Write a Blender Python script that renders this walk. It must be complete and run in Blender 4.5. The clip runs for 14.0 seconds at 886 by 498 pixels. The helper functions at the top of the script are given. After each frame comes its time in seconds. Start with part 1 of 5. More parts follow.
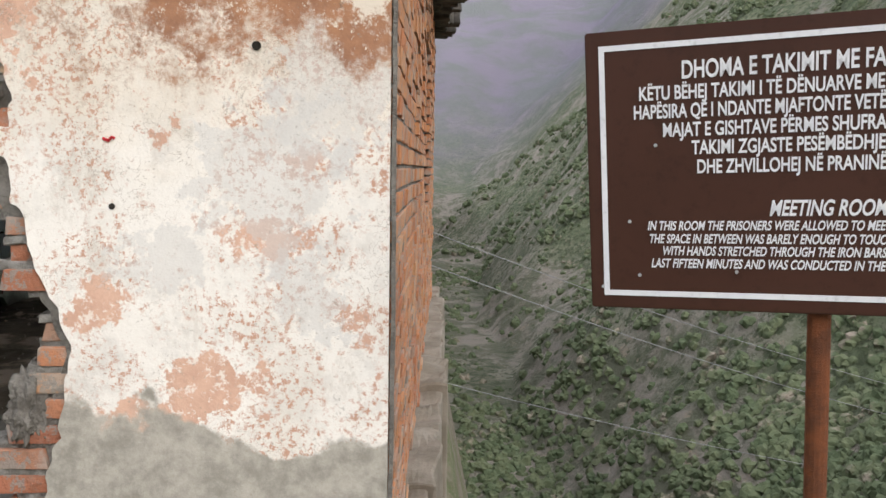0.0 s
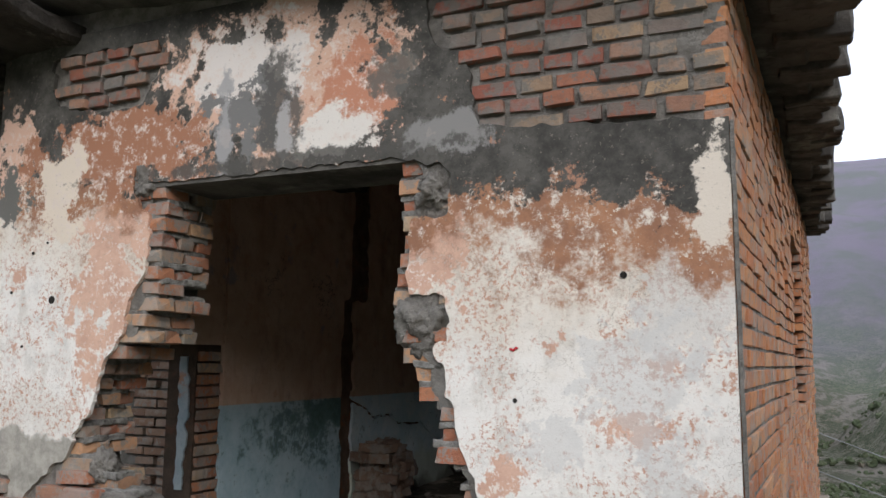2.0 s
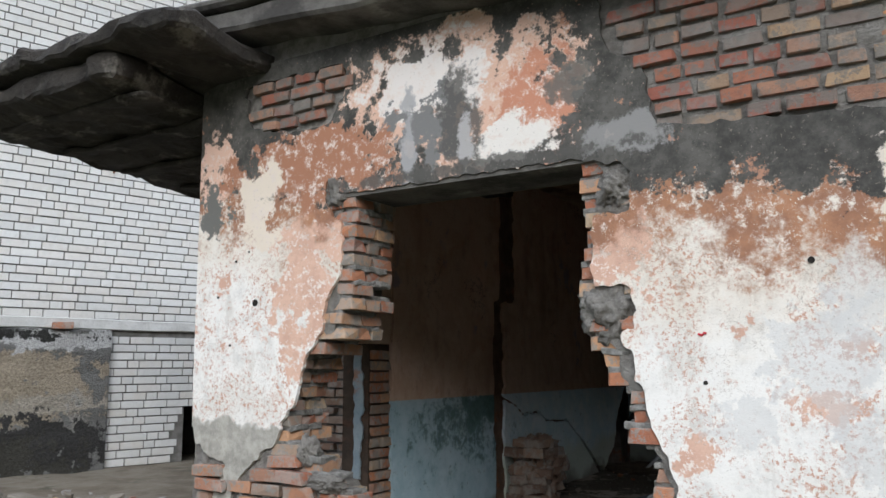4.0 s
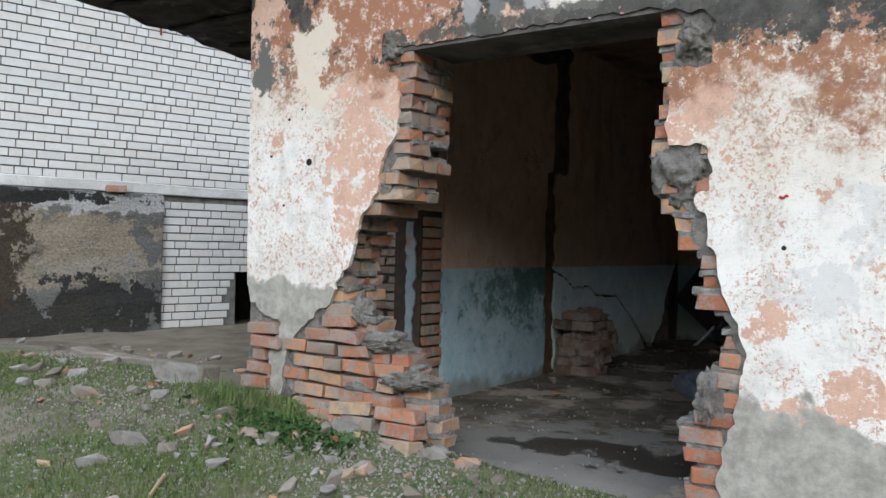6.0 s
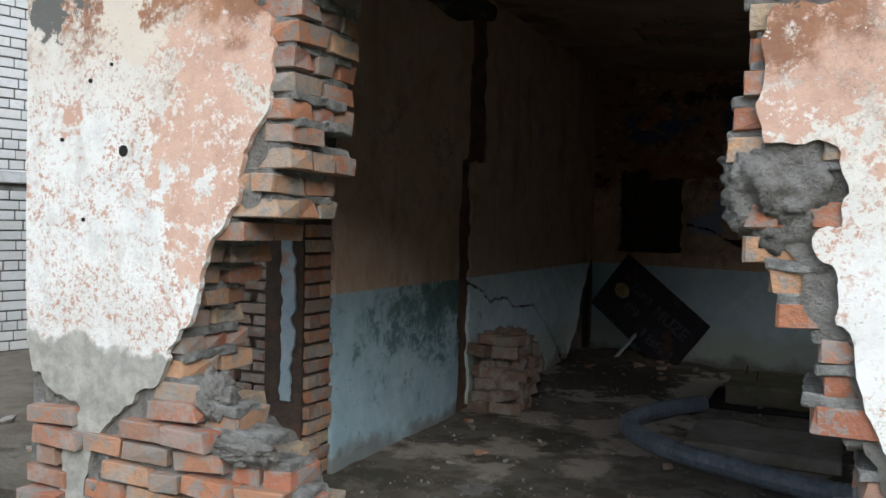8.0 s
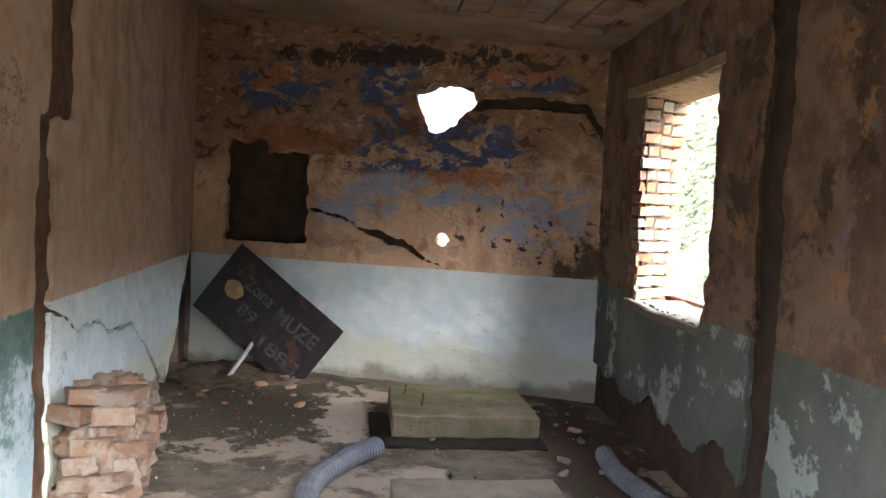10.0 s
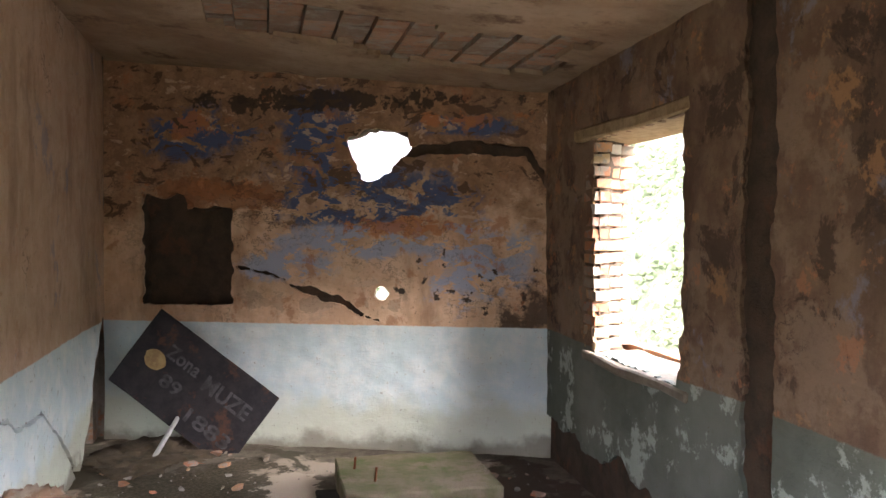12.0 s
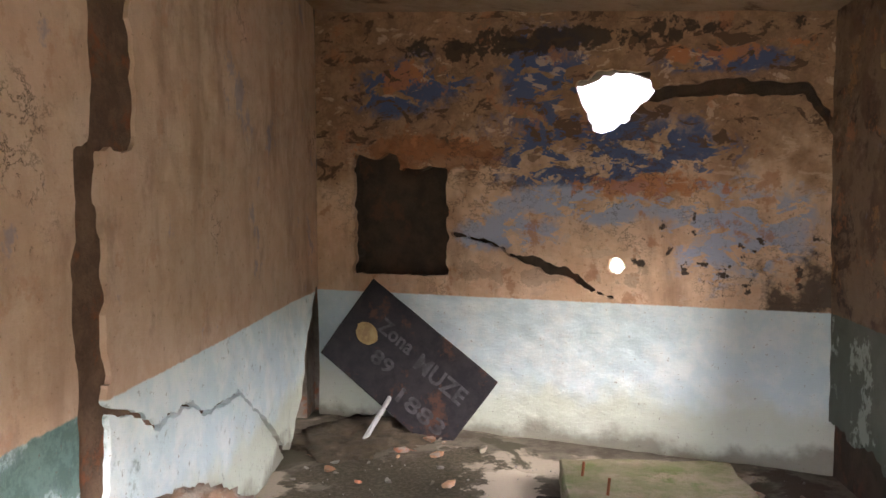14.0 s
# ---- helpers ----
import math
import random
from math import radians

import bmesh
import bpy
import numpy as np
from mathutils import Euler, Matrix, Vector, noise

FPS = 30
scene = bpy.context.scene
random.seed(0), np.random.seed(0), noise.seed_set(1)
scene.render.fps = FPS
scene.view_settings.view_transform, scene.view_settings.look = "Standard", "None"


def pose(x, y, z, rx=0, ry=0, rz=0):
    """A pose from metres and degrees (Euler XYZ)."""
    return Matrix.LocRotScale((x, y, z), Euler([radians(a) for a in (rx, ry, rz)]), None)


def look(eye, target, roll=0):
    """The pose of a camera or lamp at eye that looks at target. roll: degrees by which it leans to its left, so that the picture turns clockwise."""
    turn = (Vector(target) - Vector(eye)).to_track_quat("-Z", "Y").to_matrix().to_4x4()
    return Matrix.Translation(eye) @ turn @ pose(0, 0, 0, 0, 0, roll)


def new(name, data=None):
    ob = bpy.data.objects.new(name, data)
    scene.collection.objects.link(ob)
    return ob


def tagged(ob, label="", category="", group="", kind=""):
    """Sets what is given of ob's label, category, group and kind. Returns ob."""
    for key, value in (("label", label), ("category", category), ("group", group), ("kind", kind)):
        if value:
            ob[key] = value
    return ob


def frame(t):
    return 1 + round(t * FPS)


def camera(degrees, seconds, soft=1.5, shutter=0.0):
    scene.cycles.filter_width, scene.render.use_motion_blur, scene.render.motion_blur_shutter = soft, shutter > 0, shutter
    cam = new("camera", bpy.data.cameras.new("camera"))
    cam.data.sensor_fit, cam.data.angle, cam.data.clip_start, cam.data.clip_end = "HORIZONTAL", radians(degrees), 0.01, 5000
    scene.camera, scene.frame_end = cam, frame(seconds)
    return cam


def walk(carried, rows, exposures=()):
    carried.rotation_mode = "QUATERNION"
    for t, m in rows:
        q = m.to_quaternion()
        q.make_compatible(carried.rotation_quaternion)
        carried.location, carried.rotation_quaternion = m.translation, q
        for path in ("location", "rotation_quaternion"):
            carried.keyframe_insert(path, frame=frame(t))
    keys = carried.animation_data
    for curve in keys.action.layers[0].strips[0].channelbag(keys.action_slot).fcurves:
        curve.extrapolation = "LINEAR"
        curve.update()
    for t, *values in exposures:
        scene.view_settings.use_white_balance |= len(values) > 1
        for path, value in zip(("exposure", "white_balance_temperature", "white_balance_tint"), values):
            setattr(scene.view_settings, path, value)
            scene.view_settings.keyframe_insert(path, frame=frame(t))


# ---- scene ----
cam = camera(57.1, 14.0)
METRES, EYE, TILT, LEAN, TURN = 6.3, 1.25, -5.7, -0.9, -1.5
ROWS = [
    (0.0, 0.0, 0.0, 0.0, 0.0, 0.0, -0.0),
    (0.5, -0.015, -0.028, -0.0038, 7.62, 0.49, -0.98),
    (1.0, -0.0133, -0.0493, -0.0039, 16.16, 2.86, -1.8),
    (1.5, 0.0081, -0.0702, -0.0079, 22.87, 7.68, -2.44),
    (2.0, 0.0253, -0.0916, -0.0061, 25.7, 13.32, -2.25),
    (4.5, -0.0076, -0.1535, -0.0295, 35.59, 12.55, -2.96),
    (5.0, -0.0122, -0.1514, -0.0324, 37.34, 9.1, -3.03),
    (5.5, -0.0167, -0.1491, -0.0335, 38.04, 7.61, -3.13),
    (6.0, -0.0246, -0.1371, -0.0376, 36.4, 5.06, -3.88),
    (6.5, -0.0426, -0.0915, -0.0338, 34.78, 3.27, -3.61),
    (7.0, -0.0683, -0.0468, -0.0119, 33.99, 1.94, -4.6),
    (7.5, -0.1311, 0.0037, 0.0002, 32.12, 2.39, -5.57),
    (8.0, -0.1872, 0.049, 0.0211, 27.36, 3.7, -3.12),
    (8.5, -0.2363, 0.114, 0.0379, 22.59, 4.88, -3.0),
    (9.0, -0.2937, 0.1785, 0.047, 12.68, 3.23, -3.14),
    (11.5, -0.3759, 0.3407, 0.1026, -14.35, 1.41, 1.63),
    (12.0, -0.384, 0.338, 0.1044, -10.72, 4.29, 1.71),
    (12.5, -0.3868, 0.3537, 0.0993, -9.6, 0.83, 1.18),
    (13.0, -0.3797, 0.4118, 0.1009, -2.06, 1.99, 1.85),
    (13.5, -0.3668, 0.4471, 0.1212, 4.94, 2.32, 1.11),
    (14.0, -0.37, 0.4741, 0.1106, 5.5, 2.4, 0.57),
]
EXPOSURES = [(0.0, 0.7, 6850, 12), (1.0, 0.57, 6700, 12), (1.5, 0.36, 6500, 12), (2.0, 0.36, 6350, 12), (4.5, 0.7, 6050, 9), (7.5, 0.68, 5950, 8), (8.0, 0.8, 5950, 7), (8.5, 1.45, 5900, 3), (9.0, 3.7, 6350, 11), (9.4, 4.0, 6500, 14),
             (11.3, 4.55, 6900, 19), (12.6, 4.5, 6900, 20), (13.0, 4.36, 6950, 21), (13.5, 4.85, 6950, 19), (14.0, 4.9, 7000, 19)]
walk(cam, [(t, pose(0, 0, EYE, TILT, LEAN, TURN) @ pose(METRES * x, METRES * y, METRES * z, 90 + pitch, roll, yaw)) for t, x, y, z, yaw, pitch, roll in ROWS], EXPOSURES)

# ---- world and light ----
wd = bpy.data.worlds.new("sky")
scene.world = wd
wd.use_nodes = True
nt = wd.node_tree
sky = nt.nodes.new("ShaderNodeTexSky")
sky.sky_type, sky.sun_disc = "NISHITA", False
sky.sun_elevation, sky.sun_rotation, sky.air_density, sky.dust_density = radians(22), radians(143), 1.0, 4.0
veil = nt.nodes.new("ShaderNodeMix")  # an overcast layer under the blue
veil.data_type = "RGBA"
veil.inputs[0].default_value = 0.85
veil.inputs[7].default_value = (9.3, 10.0, 11.2, 1)
nt.links.new(sky.outputs[0], veil.inputs[6])
nt.links.new(veil.outputs[2], nt.nodes["Background"].inputs[0])
nt.nodes["Background"].inputs[1].default_value = 0.115
sun = new("sun", bpy.data.lights.new("sun", "SUN"))
sun.data.energy, sun.data.angle, sun.data.color = 1.85, radians(45), (1, 0.98, 0.95)
sun.matrix_world = look((8.6, -11, 6.4), (-1, 2, 0))


# ---- materials ----
class Mat:
    """A node material with short words for noise, masks and mixes."""

    def __init__(self, name, rough=0.9, metal=0.0):
        self.m = bpy.data.materials.new(name)
        self.m.use_nodes = True
        self.t = self.m.node_tree
        self.b = self.t.nodes["Principled BSDF"]
        self.b.inputs["Roughness"].default_value, self.b.inputs["Metallic"].default_value = rough, metal
        self.b.inputs["Specular IOR Level"].default_value = 0.3
        self.pos = self.t.nodes.new("ShaderNodeNewGeometry").outputs["Position"]

    def node(self, kind, **ins):
        n = self.t.nodes.new("ShaderNode" + kind)
        for k, v in ins.items():
            self.put(n.inputs[k.replace("_", " ")], v)
        return n

    def put(self, socket, v):
        if isinstance(v, bpy.types.NodeSocket):
            self.t.links.new(v, socket)
        else:
            socket.default_value = v

    def math(self, op, a, b=0.0, c=0.0):
        n = self.t.nodes.new("ShaderNodeMath")
        n.operation = op
        for s, v in zip(n.inputs, (a, b, c)):
            self.put(s, v)
        return n.outputs[0]

    def noise(self, scale, detail=4.0, rough=0.6, at=None, stretch=None, distort=0.0):
        src = at or self.pos
        if stretch:
            mp = self.node("Mapping", Vector=src)
            mp.inputs["Scale"].default_value = stretch
            src = mp.outputs[0]
        return self.node("TexNoise", Vector=src, Scale=scale, Detail=detail, Roughness=rough, Distortion=distort).outputs[0]

    def step(self, v, lo, hi):
        n = self.t.nodes.new("ShaderNodeMapRange")
        n.interpolation_type = "SMOOTHSTEP"
        for i, x in enumerate((v, lo, hi, 0.0, 1.0)):
            self.put(n.inputs[i], x)
        return n.outputs[0]

    def axis(self, i):
        return self.node("SeparateXYZ", Vector=self.pos).outputs[i]

    def blob(self, centre, radii, ragged=0.5, scale=6.0, soft=0.12):
        """1 inside a ragged ellipsoid, 0 outside."""
        sub = self.t.nodes.new("ShaderNodeVectorMath")
        sub.operation = "SUBTRACT"
        self.put(sub.inputs[0], self.pos)
        sub.inputs[1].default_value = centre
        div = self.t.nodes.new("ShaderNodeVectorMath")
        div.operation = "DIVIDE"
        self.put(div.inputs[0], sub.outputs[0])
        div.inputs[1].default_value = radii
        ln = self.t.nodes.new("ShaderNodeVectorMath")
        ln.operation = "LENGTH"
        self.put(ln.inputs[0], div.outputs[0])
        d = self.math("ADD", ln.outputs["Value"], self.math("MULTIPLY", self.math("SUBTRACT", self.noise(scale, 6.0, 0.65), 0.5), ragged * 9))
        d = self.math("ADD", d, self.math("MULTIPLY", self.math("SUBTRACT", self.noise(scale * 6, 4.0, 0.7), 0.5), ragged * 2.2))
        return self.step(d, 1.0 + soft, 1.0 - soft)

    def mix(self, f, a, b):
        n = self.t.nodes.new("ShaderNodeMix")
        n.data_type = "RGBA"
        self.put(n.inputs[0], f)
        self.put(n.inputs[6], a if isinstance(a, bpy.types.NodeSocket) else (*a, 1))
        self.put(n.inputs[7], b if isinstance(b, bpy.types.NodeSocket) else (*b, 1))
        return n.outputs[2]

    def ramp(self, v, *stops):
        n = self.t.nodes.new("ShaderNodeValToRGB")
        self.put(n.inputs[0], v)
        e = n.color_ramp.elements
        while len(e) < len(stops):
            e.new(0.5)
        for el, (p, c) in zip(e, stops):
            el.position, el.color = p, (*c, 1)
        return n.outputs[0]

    def done(self, colour, height=None, strength=0.4, distance=0.02, rough=None):
        self.put(self.b.inputs["Base Color"], colour if isinstance(colour, bpy.types.NodeSocket) else (*colour, 1))
        if height is not None:
            bp = self.node("Bump", Strength=strength, Distance=distance, Height=height)
            self.t.links.new(bp.outputs[0], self.b.inputs["Normal"])
        if rough is not None:
            self.put(self.b.inputs["Roughness"], rough)
        return self.m


WHITE, PALE, SALMON, RUST, DARKCEM = (0.80, 0.765, 0.705), (0.65, 0.62, 0.57), (0.58, 0.36, 0.265), (0.29, 0.145, 0.088), (0.05, 0.047, 0.041)


def facade_plaster():
    m = Mat("weathered_limewash", 0.92)
    z = m.axis(2)
    big, mid, fine = m.noise(2.2, 5), m.noise(7, 6, 0.7), m.noise(38, 5, 0.7)
    wob = m.math("ADD", z, m.math("MULTIPLY", m.math("SUBTRACT", m.noise(3.0, 8, 0.75), 0.5), 1.3))
    side = m.math("ADD", wob, m.math("MULTIPLY", m.math("ADD", m.axis(0), 0.8), 0.13))
    c = m.mix(m.step(mid, 0.45, 0.7), WHITE, PALE)
    c = m.mix(m.math("MULTIPLY", m.step(m.noise(1.7, 6, 0.6), 0.5, 0.62), 0.55), c, (0.66, 0.62, 0.55))
    c = m.mix(m.math("MULTIPLY", m.step(side, 1.15, 1.7), 0.45), c, (0.66, 0.55, 0.41))
    c = m.mix(m.math("MULTIPLY", m.step(m.noise(5.5, 8, 0.78, stretch=(1, 1, 0.5)), 0.54, 0.64), 0.4), c, (0.5, 0.45, 0.38))
    flecks = m.math("MULTIPLY", m.step(m.noise(42, 6, 0.8), 0.52, 0.56), m.step(m.noise(3.4, 6, 0.75), 0.44, 0.56))
    c = m.mix(flecks, c, (0.52, 0.3, 0.21))
    c = m.mix(m.step(m.noise(4.6, 8, 0.75), 0.585, 0.62), c, SALMON)
    # salmon under-coat laid bare
    for ctr, rad in (((-2.98, 2.36, 1.62), (0.22, 1, 0.36)), ((-3.05, 2.36, 1.35), (0.1, 1, 0.2)), ((-2.8, 2.36, 1.95), (0.2, 1, 0.3)), ((-1.24, 2.36, 1.68), (0.13, 1, 0.16)),
                     ((-0.5, 2.36, 1.04), (0.11, 1, 0.06)), ((-0.95, 2.36, 0.82), (0.09, 1, 0.07)), ((-0.62, 2.36, 0.62), (0.13, 1, 0.08)), ((-0.95, 2.36, 0.5), (0.3, 1, 0.05))):
        c = m.mix(m.blob(ctr, rad, 0.6, 6), c, m.mix(m.step(m.noise(24, 7, 0.8), 0.53, 0.57), m.mix(m.step(mid, 0.4, 0.6), SALMON, (0.66, 0.43, 0.32)), (0.75, 0.66, 0.58)))
    # hairline crazing and lifted flakes
    craze = m.node("TexVoronoi", Scale=9.0, Vector=m.pos)
    craze.feature = "DISTANCE_TO_EDGE"
    wav = m.node("VectorMath")
    wav.operation = "ADD"
    m.put(wav.inputs[0], m.pos)
    m.put(wav.inputs[1], m.node("TexNoise", Vector=m.pos, Scale=7.0, Detail=5.0).outputs["Color"])
    m.put(craze.inputs["Vector"], wav.outputs[0])
    line = m.math("MULTIPLY", m.step(craze.outputs["Distance"], 0.022, 0.006), m.step(m.noise(2.7, 5, 0.65), 0.48, 0.6))
    c = m.mix(m.math("MULTIPLY", line, 0.6), c, (0.3, 0.24, 0.18))
    c = m.mix(m.math("MULTIPLY", m.step(m.noise(55, 5, 0.8), 0.6, 0.64), m.step(m.noise(2.0, 5, 0.7), 0.46, 0.6)), c, (0.48, 0.36, 0.27))
    # pale grey float patches
    for ctr, rad in (((-0.42, 2.36, 1.18), (0.22, 1, 0.2)), ((-0.3, 2.36, 0.9), (0.1, 1, 0.14)), ((-0.7, 2.36, 0.98), (0.14, 1, 0.09)), ((-0.25, 2.36, 1.45), (0.16, 1, 0.18))):
        c = m.mix(m.math("MULTIPLY", m.blob(ctr, rad, 0.55, 6), 0.5), c, (0.57, 0.56, 0.535))
    # the rust-brown band under the eaves, then bare cement
    top = m.math("MULTIPLY", m.step(side, 1.56, 1.74), m.step(m.noise(18, 6, 0.75), 0.36, 0.5))
    c = m.mix(top, c, m.mix(m.step(mid, 0.4, 0.65), RUST, (0.40, 0.2, 0.11)))
    c = m.mix(m.math("MULTIPLY", top, m.step(m.noise(30, 5, 0.8), 0.6, 0.66)), c, (0.72, 0.66, 0.55))
    bare = m.mix(m.step(mid, 0.35, 0.68), DARKCEM, (0.115, 0.108, 0.094))
    bare = m.mix(m.step(m.noise(5.2, 8, 0.75), 0.61, 0.65), bare, (0.4, 0.21, 0.135))
    bare = m.mix(m.math("MULTIPLY", m.step(m.noise(34, 4, 0.7), 0.55, 0.66), 0.6), bare, (0.05, 0.048, 0.044))
    c = m.mix(m.step(side, 1.87, 1.92), c, bare)
    # the pale arch over the opening
    for ctr, rad, col in (((-2.05, 2.36, 2.5), (0.62, 1, 0.36), (0.64, 0.42, 0.31)), ((-2.2, 2.36, 2.62), (0.32, 1, 0.2), (0.72, 0.66, 0.6)), ((-1.6, 2.36, 2.42), (0.2, 1, 0.24), (0.52, 0.24, 0.15)),
                          ((-1.72, 2.36, 2.24), (0.24, 1, 0.1), (0.74, 0.69, 0.62)), ((-3.72, 2.36, 2.36), (0.15, 1, 0.22), (0.68, 0.45, 0.34)), ((-2.95, 2.36, 2.28), (0.6, 1, 0.2), (0.36, 0.17, 0.1)), ((-3.35, 2.36, 2.12), (0.16, 1, 0.22), (0.72, 0.62, 0.5))):
        c = m.mix(m.blob(ctr, rad, 0.4, 6), c, m.mix(m.step(m.noise(21, 6, 0.75), 0.5, 0.66), col, (0.7, 0.6, 0.52)))
    c = m.mix(m.blob((-2.2, 2.36, 2.36), (0.2, 1, 0.16), 0.6, 5), c, (0.19, 0.185, 0.175))
    for ctr, rad, col in (((-2.02, 2.36, 2.42), (0.1, 1, 0.3), (0.1, 0.094, 0.085)), ((-2.32, 2.36, 2.3), (0.045, 1, 0.26), (0.36, 0.35, 0.34)), ((-1.98, 2.36, 2.28), (0.035, 1, 0.13), (0.42, 0.4, 0.38)), ((-1.42, 2.36, 2.5), (0.1, 1, 0.12), (0.13, 0.125, 0.11)),
                          ((-1.2, 2.36, 2.2), (0.2, 1, 0.09), (0.27, 0.26, 0.245)), ((-2.1, 2.36, 2.15), (0.75, 1, 0.035), (0.09, 0.085, 0.075))):
        c = m.mix(m.math("MULTIPLY", m.blob(ctr, rad, 0.45, 7, 0.25), 0.9), c, col)
    c = m.mix(m.blob((-3.75, 2.36, 2.1), (0.14, 1, 0.16), 0.6, 5), c, (0.15, 0.145, 0.13))
    c = m.mix(m.blob((-0.15, 2.36, 1.86), (0.06, 1, 0.24), 0.3, 9), c, (0.7, 0.62, 0.52))
    # bare cement at the foot; higher at the far end
    foot = m.math("ADD", m.math("MULTIPLY", m.axis(0), 0.13), m.math("ADD", z, m.math("MULTIPLY", m.math("SUBTRACT", m.noise(3.3, 5, 0.55), 0.5), 0.55)))
    c = m.mix(m.step(foot, 0.42, 0.385), c, m.mix(m.step(m.noise(11, 7, 0.75), 0.3, 0.7), (0.25, 0.236, 0.2), (0.45, 0.42, 0.365)))
    c = m.mix(m.math("MULTIPLY", m.step(m.noise(70, 3, 0.6), 0.62, 0.72), 0.5), c, (0.3, 0.26, 0.21))
    h = m.math("ADD", m.math("MULTIPLY", mid, 0.7), m.math("ADD", m.math("MULTIPLY", fine, 0.3), m.math("MULTIPLY", m.noise(120, 3), 0.3)))
    return m.done(c, h, 0.5, 0.006)


def brick_mat(name, tones, island=False, dirt=(0.12, 0.1, 0.08), dust=(0.33, 0.31, 0.275), smear=0.55):
    m = Mat(name, 0.93)
    if island:
        r = m.t.nodes.new("ShaderNodeNewGeometry").outputs["Random Per Island"]
    else:
        r = m.t.nodes.new("ShaderNodeObjectInfo").outputs["Random"]
    n = len(tones)
    c = m.ramp(r, *[((i + 0.5) / n, t) for i, t in enumerate(tones)])
    f, g = m.noise(24, 6, 0.7), m.noise(7, 5, 0.65)
    c = m.mix(m.math("MULTIPLY", m.step(f, 0.45, 0.75), 0.45), c, dirt)
    c = m.mix(m.math("MULTIPLY", m.step(g, 0.48, 0.62), 0.6), c, dust)
    c = m.mix(m.math("MULTIPLY", m.step(m.noise(13, 7, 0.75), smear, smear + 0.05), 0.8), c, tuple(0.75 * q for q in dust))
    return m.done(c, m.math("ADD", f, m.noise(90, 3)), 0.6, 0.008)


def speckled(name, a, b, scale=5.0, rough=0.92, extra=None, bump=0.02, strength=0.6, metal=0.0):
    """A mineral surface: two tones at a large scale, grain at a small one."""
    m = Mat(name, rough, metal)
    big, fine = m.noise(scale, 6, 0.65), m.noise(scale * 9, 5, 0.7)
    c = m.mix(m.step(big, 0.36, 0.64), a, b)
    c = m.mix(m.math("MULTIPLY", m.step(fine, 0.5, 0.75), 0.45), c, tuple(0.45 * v for v in a))
    if extra:
        c = m.mix(m.step(m.noise(scale * 0.6, 6, 0.7), 0.55, 0.66), c, extra)
    return m.done(c, m.math("ADD", big, m.math("MULTIPLY", fine, 0.5)), strength, bump)


